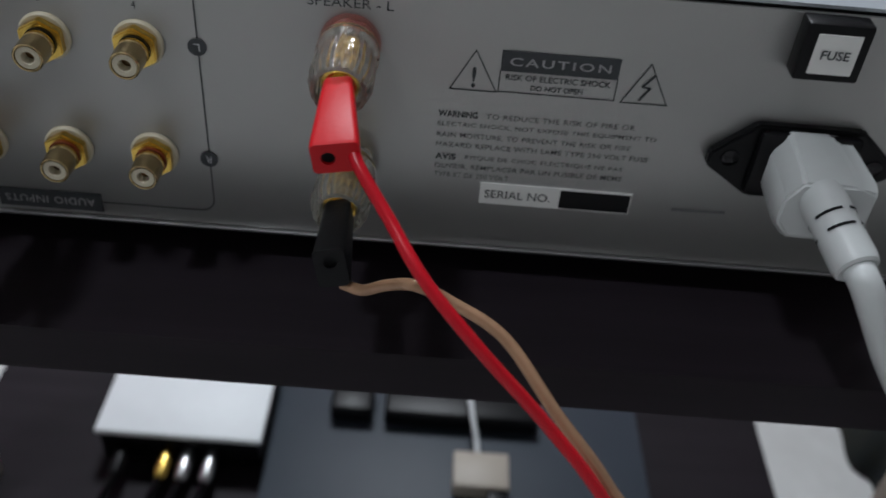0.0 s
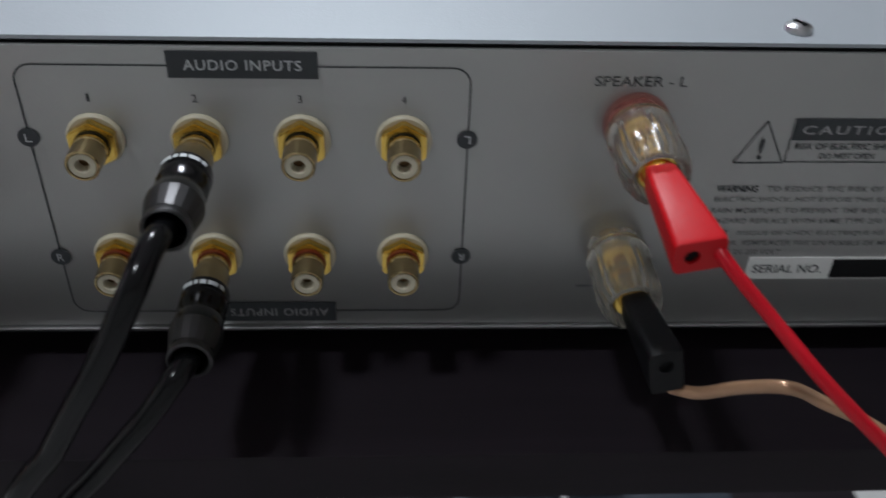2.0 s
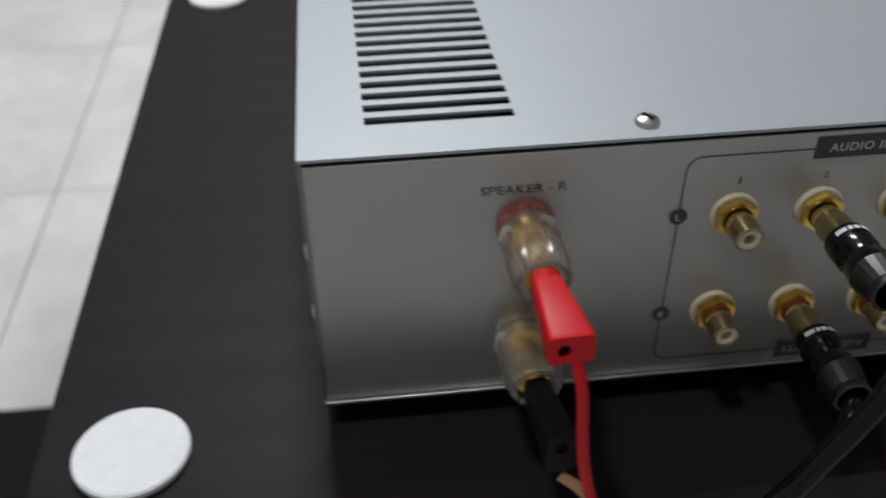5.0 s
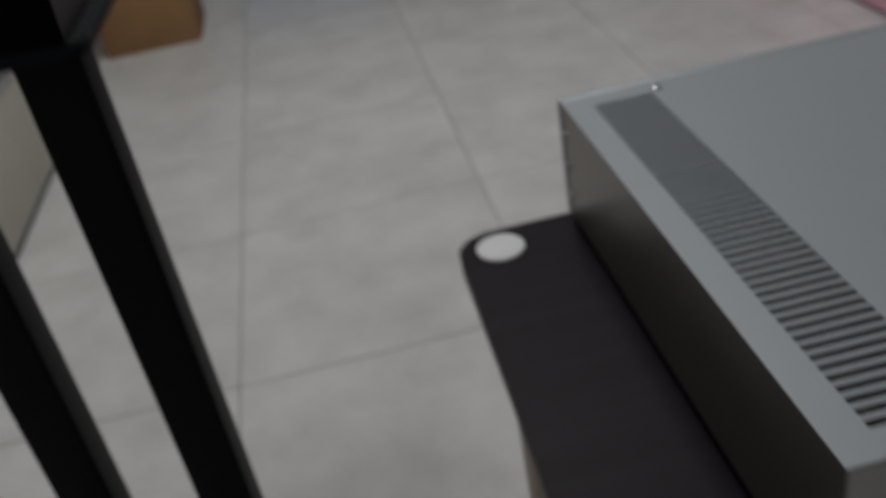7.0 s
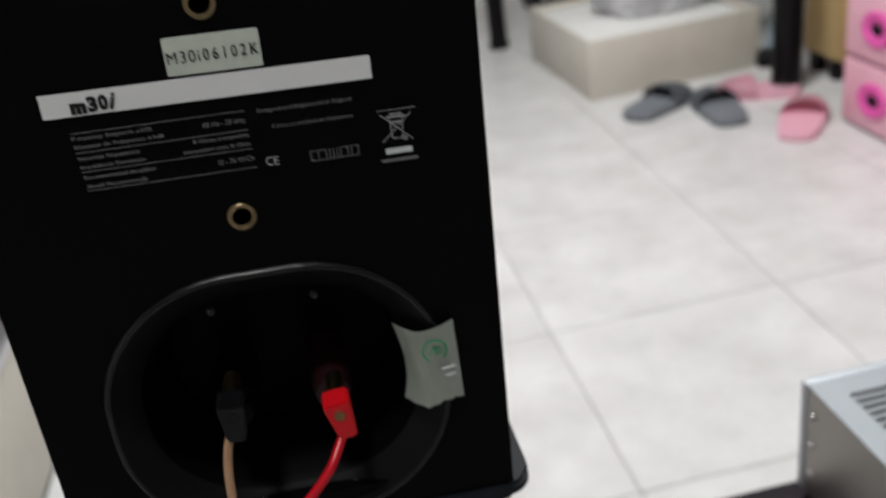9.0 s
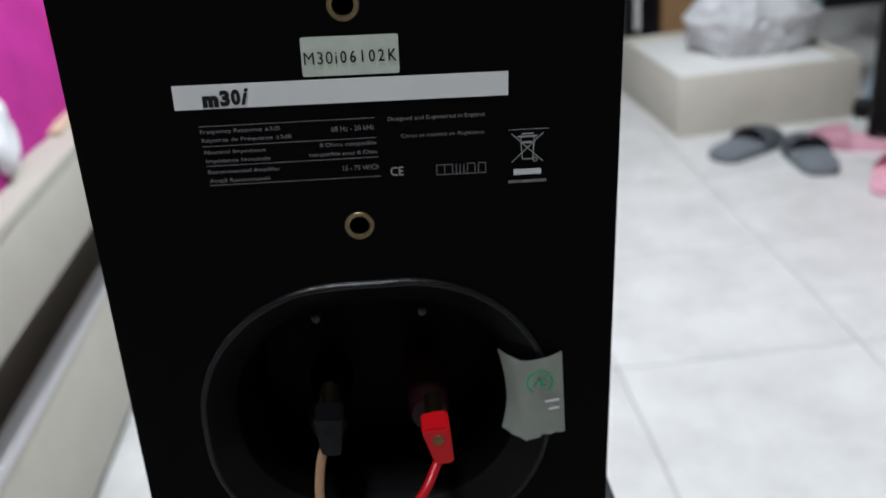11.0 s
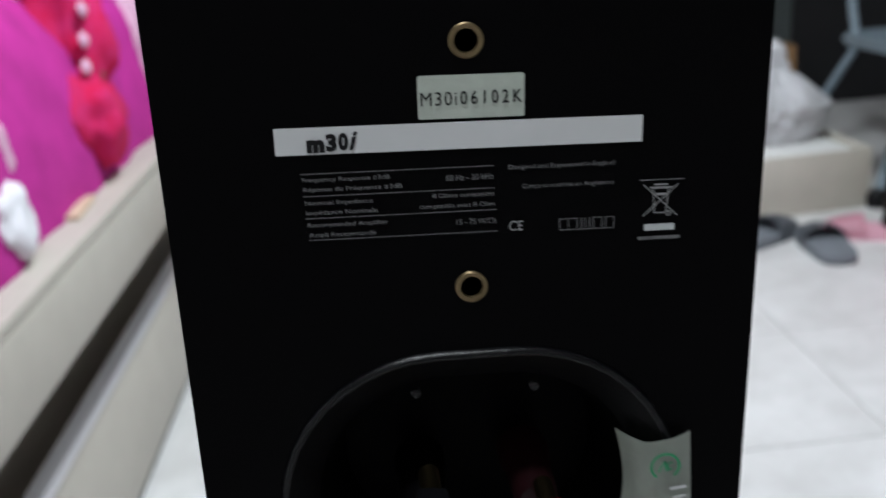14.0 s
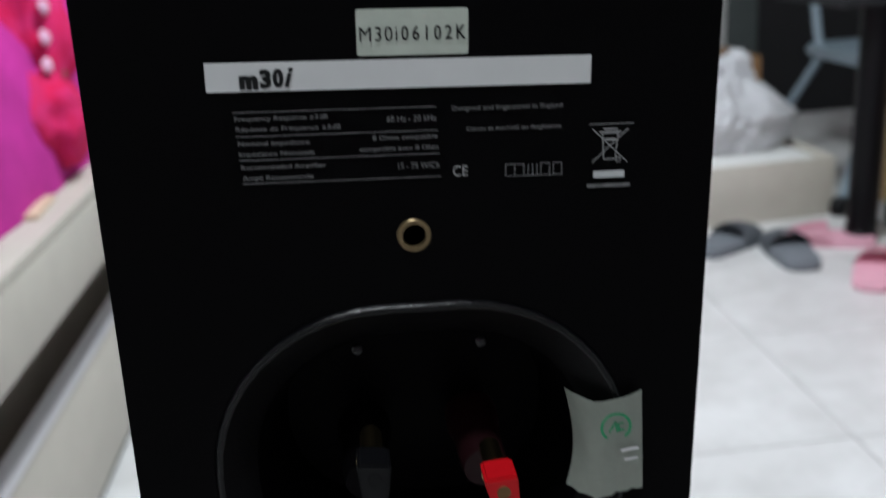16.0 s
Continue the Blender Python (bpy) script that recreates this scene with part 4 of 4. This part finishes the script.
    part("green_mark", bm, "green_ink", sticker, smooth=0)
    m = spot(-0.2725, 0.8545, -0.0047)
    bm = stroke(bmesh.new(), [(-0.001, 0.002), (0.003, 0.0025)], 0.0010, m)
    stroke(bm, [(0.0, -0.001), (0.003, -0.0005)], 0.0008, m)
    part("small_bars", bm, "sticker_white", sticker, smooth=0)
    return t


loudspeaker()


def speaker_stand():
    t = thing("speaker_stand", pose(0, 0, 0), "black steel loudspeaker stand with two posts", "stand")
    m = pose(-0.3303, 0.241, 0.8005, 0, LEAN, 0)
    bm = prism(bmesh.new(), rounded(0.168, 0.178, 0.010, 6), 0.006, m @ pose(0, 0, -0.0061))
    bmesh.ops.bevel(bm, geom=[e for e in bm.edges if abs((m.inverted() @ e.verts[0].co).z - (m.inverted() @ e.verts[1].co).z) < 1e-5], offset=0.0015, segments=2, affect="EDGES")
    part("top_plate", bm, "stand_plate", t, "dark blue-grey top plate")
    for x, y, z in ((-0.2900, 0.2560, 0.7925), (-0.3835, 0.2780, 0.7963)):
        part("post", prism(bmesh.new(), [(x + u, y + v) for u, v in rounded(0.034, 0.034, 0.004, 3)], z - 0.012, pose(0, 0, 0.012)), "stand", t)
    outline = [(-0.56, 0.03), (-0.52, -0.01), (-0.275, -0.01), (-0.236, 0.03), (-0.236, 0.475), (-0.288, 0.522), (-0.52, 0.522), (-0.56, 0.475)]
    bm = prism(bmesh.new(), outline, 0.012)
    bmesh.ops.bevel(bm, geom=list(bm.edges), offset=0.0015, segments=2, affect="EDGES")
    part("base_plate", bm, "stand", t)


speaker_stand()


# ---- things on the lower shelf ----
def audio_adapter():
    t = thing("audio_adapter", pose(0, 0, ZS), "black audio adapter box with a white lid", "adapter")
    part("body", cuboid(0.028, 0.162, 0.252, 0.350, 0, 0.034, 0.003), "black_plastic", t)
    part("lid", cuboid(0.026, 0.164, 0.249, 0.352, 0.034, 0.040, 0.002), "white_top", t, "white gloss lid")
    for k, x in enumerate((0.085, 0.102, 0.122, 0.048)):
        m = facing(x, 0.252, 0.018)
        plug = part("plug", lathe(bmesh.new(), [(0.0045, 0), (0.0045, 0.006), (0.0060, 0.007), (0.0060, 0.026), (0.0040, 0.032)], m, 20), "gold" if k == 0 else ("chrome" if k < 3 else "black_plastic"), t, "phono plug")
        part("cord", tube(bmesh.new(), [(x, 0.222, 0.018), (x - 0.005, 0.200, 0.014), (x - 0.015, 0.160, 0.005), (x - 0.030, 0.100, 0.004)], 0.0035), "black_rubber", plug, "black cord")


audio_adapter()
panel = thing("glass_panel", pose(0.33, 0.24, ZS, 0, 0, 1), "dark blue-grey glossy flat panel lying on the shelf", "panel")
part("plate", cuboid(-0.165, 0.165, -0.11, 0.15, 0, 0.008, 0.002), "glass_grey", panel)
part("rim", cuboid(-0.168, 0.168, -0.114, -0.1105, 0, 0.009, 0.001), "black_plastic", panel)
for x0, x1 in ((0.214, 0.252), (0.262, 0.40)):
    bar = new("black_block", finish(cuboid(x0, x1, 0.302, 0.34, ZS + 0.0085, ZS + 0.026, 0.004, 3), "black_block", M["black_plastic"]))
    tagged(bar, "small black plastic block on the glossy panel", "block", "black blocks on the shelf")
conn = thing("connector_cable", pose(0, 0, ZS + 0.0082), "buff connector on a thin white cable", "cable")
part("connector", cuboid(0.325, 0.372, 0.232, 0.268, 0, 0.016, 0.0015), "card_buff", conn)
part("plug_tip", cuboid(0.354, 0.371, 0.214, 0.2319, 0.003, 0.013, 0.001), "black_plastic", conn)
part("cord", tube(bmesh.new(), [(0.346, 0.267, 0.009), (0.344, 0.280, 0.016), (0.340, 0.296, 0.026), (0.336, 0.320, 0.032), (0.332, 0.36, 0.02)], 0.0022), "white_top", conn, "thin white cord")
# ---- bed with drawers ----
def bed():
    t = thing("bed", pose(0, 0, 0), "beige laminate bed base with drawers along its side", "bed")
    y0, y1, xf = 0.35, 2.84, -0.893
    # carcass in a darker beige: the shade behind the drawer fronts, in its colour
    part("carcass", cuboid(-1.95, xf - 0.10, y0, y1, 0.0, 0.525), "beige_shade", t)
    part("plinth", cuboid(xf - 0.099, xf - 0.006, y0, y1, 0.0, 0.018), "black_plastic", t)
    part("top_rail", cuboid(-1.97, xf, y0 - 0.01, y1, 0.526, 0.548, 0.004), "beige", t)
    for k in range(2):
        a, b = (y0 + 0.002, 0.918) if k == 0 else (0.922, y1 - 0.002)
        front = part("drawer", cuboid(xf - 0.020, xf, a, b, 0.019, 0.262, 0.002), "beige", t)
        part("grip_rail", cuboid(xf - 0.030, xf + 0.004, a, b, 0.2622, 0.284, 0.004, 3), "alu", front, "aluminium grip rail")
        part("upper_front", cuboid(xf - 0.020, xf, a, b, 0.390, 0.525, 0.002), "beige", t)


bed()


def heap(name, x0, x1, y0, y1, z0, height, mat, label, category, seed, waves=3.0, group=""):
    """A soft heap on a base, with folds."""
    n = 46
    bm = bmesh.new()
    rows = []
    for j in range(n + 1):
        row = []
        for i in range(n + 1):
            u, v = i / n, j / n
            edge = min(1, 7 * min(u, 1 - u, v, 1 - v))
            f = noise.noise(Vector((u * waves + seed, v * waves * (y1 - y0) / max(0.05, x1 - x0) * 0.5, seed))) * 0.34 + 0.80 + 0.07 * noise.noise(Vector((u * waves * 3, v * waves * 3, seed + 3)))
            z = z0 + 0.002 + height * f * edge ** 0.28
            off = 0.035 * noise.noise(Vector((u * 6, v * 9, seed + 9)))
            row.append(bm.verts.new((x0 + (x1 - x0) * u + off, y0 + (y1 - y0) * v + off, z)))
        rows.append(row)
    for a, b in zip(rows, rows[1:]):
        for i in range(n):
            bm.faces.new((a[i], a[i + 1], b[i + 1], b[i]))
    low = [rows[0], [r[-1] for r in rows], rows[-1][::-1], [r[0] for r in rows][::-1]]
    ring = [v for side in low for v in side[:-1]]
    base = [bm.verts.new((v.co.x, v.co.y, z0 + 0.0005)) for v in ring]
    m = len(ring)
    for k in range(m):
        bm.faces.new((ring[k], ring[(k + 1) % m], base[(k + 1) % m], base[k]))
    bm.faces.new(base)
    ob = new(name, finish(bm, name, M[mat], 80))
    return tagged(ob, label, category, group)


heap("blanket", -1.85, -0.960, 0.50, 2.60, 0.548, 0.50, "pink", "rumpled magenta fleece blanket on the bed", "blanket", 2.0, 3.0)


heap("cloth", 0.725, 1.05, 0.12, 0.62, 0.0, 0.10, "dark_cloth", "crumpled dark olive cloth lying on the tiles", "cloth", 5.0, 4.0)


strip_piece = new("wooden_strip", finish(cuboid(-0.016, 0.016, -0.075, 0.075, 0, 0.010, 0.002), "wooden_strip", M["pale_wood"]))
strip_piece.matrix_basis = pose(-0.955, 1.700, 0.5485, 0, 0, 4)
tagged(strip_piece, "small pale wooden strip lying on the bed rail", "strip")


def cushion(x, y, z, rx, ry, rz, mat, label, seed):
    bm = bmesh.new()
    bmesh.ops.create_icosphere(bm, subdivisions=4, radius=1)
    for v in bm.verts:
        c = v.co.copy()
        k = 1 + 0.26 * noise.noise(c * 1.9 + Vector((seed, 0, 0))) + 0.11 * noise.noise(c * 4 + Vector((0, seed, 0))) + 0.05 * noise.noise(c * 9 + Vector((0, 0, seed)))
        v.co = Vector((c.x * rx, c.y * ry, c.z * rz)) * k
    ob = new("cushion", finish(bm, "cushion", M[mat], 80))
    ob.matrix_basis = pose(x, y, z, 0, 0, 6 * seed)
    return tagged(ob, label, "cushion", "cushions on the bed")


cushion(-1.00, 1.97, 0.675, 0.088, 0.14, 0.118, "red_fleece", "red fleece cushion pressed into the magenta blanket", 1)
high = cushion(-1.045, 2.10, 0.845, 0.100, 0.15, 0.210, "red_fleece", "red fleece cushion lying high on the blanket", 2)
for y, z, mat in ((1.995, 0.905, "pale_pink"), (1.965, 0.845, "pale_pink"), (1.945, 0.790, "pale_pink"), (2.025, 0.765, "olive_fleece")):
    bm = bmesh.new()
    bmesh.ops.create_icosphere(bm, subdivisions=3, radius=0.019)
    for v in bm.verts:
        v.co *= 1 + 0.2 * noise.noise(v.co * 60)
    # seat each pompom on the near face of the cushion
    bmesh.ops.transform(bm, matrix=high.matrix_basis.inverted() @ pose(-0.962, y, z) @ Matrix.Diagonal((0.45, 1.3, 0.9, 1)), verts=bm.verts)
    part("pompom", bm, mat, high, "small fleece pompom", 80)
cushion(-1.10, 2.60, 0.760, 0.140, 0.22, 0.205, "pale_pink", "pale pink fleece cushion at the bed's end", 3)
cushion(-0.995, 1.42, 0.610, 0.055, 0.10, 0.085, "white_fleece", "white fleece cushion pressed into the blanket", 4)
cushion(-1.04, 1.50, 0.710, 0.060, 0.07, 0.080, "pale_pink", "small pale pink cushion on the blanket", 5)


# ---- far side of the room ----
def carton(name, x, y, turn, w, d, h, mat, label, category="box", flap=0.0):
    t = thing(name, pose(x, y, 0, 0, 0, turn), label, category)
    th = 0.006
    part("front_side", cuboid(0, w, 0, th, 0, h, 0.001), mat, t)
    part("rear_side", cuboid(0, w, d - th, d, 0, h, 0.001), mat, t)
    for x0 in (0, w - th):
        part("end_side", cuboid(x0, x0 + th, th, d - th, 0, h, 0.001), mat, t)
    part("bottom", cuboid(th, w - th, th, d - th, 0, th), mat, t)
    if flap:
        for y0 in (th, d / 2 + 0.002):
            part("flap", cuboid(th, w - th, y0, y0 + d / 2 - th - 0.002, h - th - flap, h - flap, 0.001), mat, t)
    return t


brown = carton("cardboard_box", -0.872, 2.855, 0, 0.31, 0.30, 0.30, "cardboard", "brown cardboard box standing beside the bed", flap=0.004)
grey = carton("packing_box", 0.620, 2.792, 3, 0.62, 0.62, 0.205, "grey_card", "low pale grey cardboard box, open, with white foam")
part("foam_sheet", cuboid(0.035, 0.60, 0.03, 0.60, 0.150, 0.188, 0.012, 3), "white_card", grey, "white foam sheet")


def plastic_bag():
    t = thing("plastic_bag", pose(0.985, 3.14, 0.3175), "crumpled thin white plastic bag on the packing box", "bag")
    bm = bmesh.new()
    bmesh.ops.create_icosphere(bm, subdivisions=6, radius=1)
    for v in bm.verts:
        c = v.co.copy()
        ridge = 1 - abs(noise.noise(c * 4.2 + Vector((7, 3, 1)))) * 2
        k = 0.88 + 0.20 * noise.noise(c * 1.7 + Vector((4, 1, 2))) + 0.07 * ridge + 0.02 * noise.noise(c * 7)
        up = max(0.0, c.z)
        v.co = Vector((c.x * 0.255 * k * (1 - 0.78 * up ** 0.8), c.y * 0.19 * k * (1 - 0.5 * up), max(-0.128, c.z * 0.205 * k)))
    part("body", bm, "bag", t, "", 50)
    bm = bmesh.new()
    bmesh.ops.create_icosphere(bm, subdivisions=4, radius=1)
    for v in bm.verts:
        c = v.co.copy()
        k = 0.9 + 0.4 * noise.noise(c * 2.2 + Vector((9, 2, 5)))
        v.co = Vector((0.02 + c.x * 0.07 * k, c.y * 0.06 * k, 0.150 + c.z * 0.075 * k))
    part("gathered_top", bm, "bag", t, "gathered thin plastic", 60)


plastic_bag()


def slipper(x, y, turn, mat, label, group, size=1.0):
    t = thing("slipper", pose(x, y, 0, 0, 0, turn) @ Matrix.Scale(size, 4), label, "slipper", group)
    n = 28
    outline = []
    for k in range(n):
        a = 2 * math.pi * k / n
        u, v = (math.copysign(abs(f) ** (0.38 if math.sin(a) < 0 else 0.55), f) for f in (math.cos(a), math.sin(a)))
        outline.append(((0.054 + 0.006 * v - 0.004 * v * v) * u, 0.125 * v))
    bm = prism(bmesh.new(), outline, 0.024)
    bmesh.ops.bevel(bm, geom=[e for e in bm.edges if abs(e.verts[0].co.z - e.verts[1].co.z) < 1e-6], offset=0.006, segments=3, affect="EDGES")
    part("sole", bm, mat, t)
    bm = bmesh.new()
    rows = []
    for j in range(8):
        y0 = 0.0 + 0.105 * j / 7
        half = 0.060 - 0.018 * (j / 7) ** 2
        rows.append([bm.verts.new((half * math.cos(math.pi * i / 12), y0 + 0.01 * math.sin(math.pi * i / 12), 0.014 + (0.050 - 0.026 * (j / 7) ** 2) * math.sin(math.pi * i / 12))) for i in range(13)])
    for a, b in zip(rows, rows[1:]):
        for i in range(12):
            bm.faces.new((a[i], a[i + 1], b[i + 1], b[i]))
    bmesh.ops.solidify(bm, geom=list(bm.faces), thickness=0.005)
    part("strap", bm, mat, t, "", 60)
    return t


slipper(0.785, 2.610, -58, "slate", "dark slate grey foam slipper on the tiles", "grey slippers", 1.15)
slipper(0.925, 2.475, -6, "slate", "dark slate grey foam slipper on the tiles", "grey slippers", 1.15)
slipper(1.095, 2.560, 66, "pale_pink_plastic", "pale pink foam slipper on the tiles", "pink slippers", 1.05)
slipper(1.080, 2.255, -38, "pale_pink_plastic", "pale pink foam slipper on the tiles", "pink slippers", 1.15)


def drawer_unit():
    t = thing("drawer_unit", pose(1.185, 1.62, 0), "pink plastic drawer unit with magenta grips", "drawers")
    w, d = 0.62, 0.40
    part("body", cuboid(0.012, d, 0, w, 0, 0.80, 0.008), "pale_pink", t, "pale pink plastic body")
    for k in range(4):
        z = 0.012 + 0.195 * k
        front = part("drawer", cuboid(-0.004, 0.0115, 0.015, w - 0.015, z, z + 0.180, 0.006, 3), "pale_pink_plastic", t)
        for y in (0.12, 0.46):
            bm = lathe(bmesh.new(), [(0.060, 0), (0.060, 0.006), (0.052, 0.010), (0.030, 0.006), (0.026, 0.002)], pose(-0.004, y, z + 0.09, 0, -90, 0) @ Matrix.Diagonal((0.8, 1.1, 1, 1)), 28)
            grip = part("grip", bm, "pink_plastic", front, "magenta oval grip")
            # solid dark disc gives the shade of the grip's opening
            part("grip_hole", lathe(bmesh.new(), [(0.027, 0.0025), (0.027, 0.0035)], pose(-0.004, y, z + 0.09, 0, -90, 0) @ Matrix.Diagonal((0.6, 1.0, 1, 1)), 24), "hole_shade", grip, "dark disc for the opening's shade")
    return t


drawer_unit()
cab = thing("pine_cabinet", pose(1.345, 2.52, 0), "yellow pine cabinet on short dark legs", "cabinet")
part("carcass", cuboid(0.002, 0.45, 0.002, 0.2, 0.07, 0.715, 0.004), "yellow_wood", cab)
for z in (0.072, 0.285, 0.498):
    dr = part("drawer", cuboid(0.01, 0.44, -0.014, 0.0015, z, z + 0.205, 0.003), "yellow_wood", cab)
    part("handle", cuboid(0.03, 0.13, -0.026, -0.0145, z + 0.10, z + 0.125, 0.004), "blue_grey", dr, "blue-grey handle")
for x in (0.01, 0.40):
    for y in (0.02, 0.14):
        part("leg", cuboid(x, x + 0.04, y, y + 0.04, 0, 0.07), "black_plastic", cab)


def desk():
    t = thing("desk", pose(0, 0, 0), "black desk with thick round legs", "desk")
    part("desktop", cuboid(1.05, 2.35, 2.48, 2.95, 0.72, 0.75, 0.004), "black_cloth", t)
    for x, y in ((1.195, 2.560), (2.3, 2.60), (2.05, 2.88), (2.3, 2.88)):
        part("leg", lathe(bmesh.new(), [(0.050, 0), (0.050, 0.03), (0.046, 0.035), (0.046, 0.719)], pose(x, y, 0), 24), "black_plastic", t)
    return t


def folding_chair():
    t = thing("folding_chair", pose(0, 0, 0), "blue-grey metal folding chair beside the desk", "chair")
    bm = prism(bmesh.new(), rounded(0.44, 0.58, 0.09, 8), 0.040, pose(1.740, 3.415, 0.425))
    bmesh.ops.bevel(bm, geom=[e for e in bm.edges if abs(e.verts[0].co.z - e.verts[1].co.z) < 1e-6], offset=0.012, segments=3, affect="EDGES")
    part("seat", bm, "blue_grey", t)
    for x in (1.560, 1.920):
        part("upright", tube(bmesh.new(), [(x, 3.60, 0.455), (x, 3.64, 0.56), (x, 3.68, 0.70)], 0.018, 12, 4), "blue_grey", t)
    part("backrest", cuboid(1.545, 1.935, 3.665, 3.690, 0.62, 0.71, 0.008), "blue_grey", t)
    for a, b in (((1.560, 3.16, 0.43), (1.262, 2.815, 0.012)), ((1.920, 3.16, 0.43), (2.02, 2.90, 0.012)), ((1.550, 3.56, 0.43), (1.360, 3.70, 0.012)), ((1.930, 3.56, 0.43), (2.06, 3.72, 0.012))):
        mid = tuple((p + q) / 2 for p, q in zip(a, b))
        leg = part("leg", tube(bmesh.new(), [a, mid, b], 0.017, 12, 4), "blue_grey", t)
        part("rubber_foot", lathe(bmesh.new(), [(0.030, 0), (0.034, 0.01), (0.034, 0.045), (0.020, 0.06)], pose(b[0], b[1], 0), 20), "black_plastic", leg, "black rubber foot")
    return t


desk()
folding_chair()
pole = new("pole", finish(lathe(bmesh.new(), [(0.042, 0), (0.042, 0.03), (0.036, 0.036), (0.036, 0.70), (0.030, 0.71)], seg=24), "pole", M["black_plastic"]))
pole.matrix_basis = pose(0.515, 3.675, 0)
tagged(pole, "black round pole standing on the tiles", "pole")
for name, x0, x1, mat, label in (("panel_board", 1.684, 2.75, "black_cloth", "tall black cloth-covered panel by the far wall"), ("narrow_board", 1.525, 1.680, "dark_board", "narrow dark grey-green board by the far wall")):
    board = new(name, finish(cuboid(x0, x1, 4.47, 4.495, 0, 1.35, 0.004), name, M[mat]))
    tagged(board, label, "board")
back = carton("tall_cardboard_box", 0.93, 4.02, 0, 0.575, 0.40, 0.375, "cardboard", "brown cardboard box near the far wall", flap=0.003)
case = thing("black_case", pose(0.76, 3.98, 0), "black upright case with a pale stripe", "case")
part("shell", cuboid(0, 0.155, 0, 0.25, 0.02, 0.55, 0.03, 4), "black_plastic", case)
part("stripe", cuboid(0.035, 0.060, -0.004, 0.0005, 0.10, 0.44, 0.001), "white_label", case, "pale stripe")
for x in (0.02, 0.11):
    part("wheel", lathe(bmesh.new(), [(0.012, -0.01), (0.018, -0.008), (0.018, 0.008), (0.012, 0.01)], pose(x + 0.015, 0.05, 0.018, 0, 90, 0), 16), "black_plastic", case)


def storage_bin():
    t = thing("storage_bin", pose(-0.50, 3.60, 0, 0, 0, -5), "blue plastic storage bin with a green lid", "bin")
    bm = bmesh.new()
    low = [bm.verts.new((x, y, 0)) for x, y in ((0.02, 0.0), (0.60, 0.0), (0.60, 0.34), (0.02, 0.34))]
    top = [bm.verts.new((x, y, 0.26)) for x, y in ((0.0, -0.02), (0.62, -0.02), (0.62, 0.36), (0.0, 0.36))]
    bm.faces.new(low[::-1])
    bm.faces.new(top)
    for k in range(4):
        bm.faces.new((low[k], low[(k + 1) % 4], top[(k + 1) % 4], top[k]))
    bmesh.ops.bevel(bm, geom=list(bm.edges), offset=0.015, segments=3, affect="EDGES")
    part("tub", bm, "blue", t)
    part("lid", cuboid(-0.015, 0.635, -0.035, 0.375, 0.2605, 0.285, 0.008), "green", t, "green lid")


storage_bin()


def ceiling_lamp(x, y, s):
    t = thing("ceiling_lamp", pose(x, y, H), "flat white ceiling lamp", "lamp")
    part("housing", cuboid(-s / 2 - 0.02, s / 2 + 0.02, -s / 2 - 0.02, s / 2 + 0.02, -0.06, -0.0005, 0.005), "wall", t)


ceiling_lamp(0.05, 1.7, 0.5)
ceiling_lamp(-0.48, -0.27, 0.2)

# ---- floor tiles ----
TILE, X0, Y0 = 0.4975, -0.4165, 0.9655


def tile_mesh():
    bm = cuboid(-TILE / 2 + 0.0012, TILE / 2 - 0.0012, -TILE / 2 + 0.0012, TILE / 2 - 0.0012, -0.0038, 0.0, 0.0)
    bmesh.ops.bevel(bm, geom=[e for e in bm.edges if e.verts[0].co.z > -0.001 and e.verts[1].co.z > -0.001], offset=0.0008, segments=1, affect="EDGES")
    return finish(bm, "tile", M["tile"], 0)


mesh = tile_mesh()
for i in range(-4, 9):
    for j in range(-8, 9):
        cx, cy = X0 + (i + 0.5) * TILE, Y0 + (j + 0.5) * TILE
        if XL < cx < XR and YS < cy < YN:
            ob = new("tile", mesh)
            ob.location = (cx, cy, 0)
            ob.parent = floor
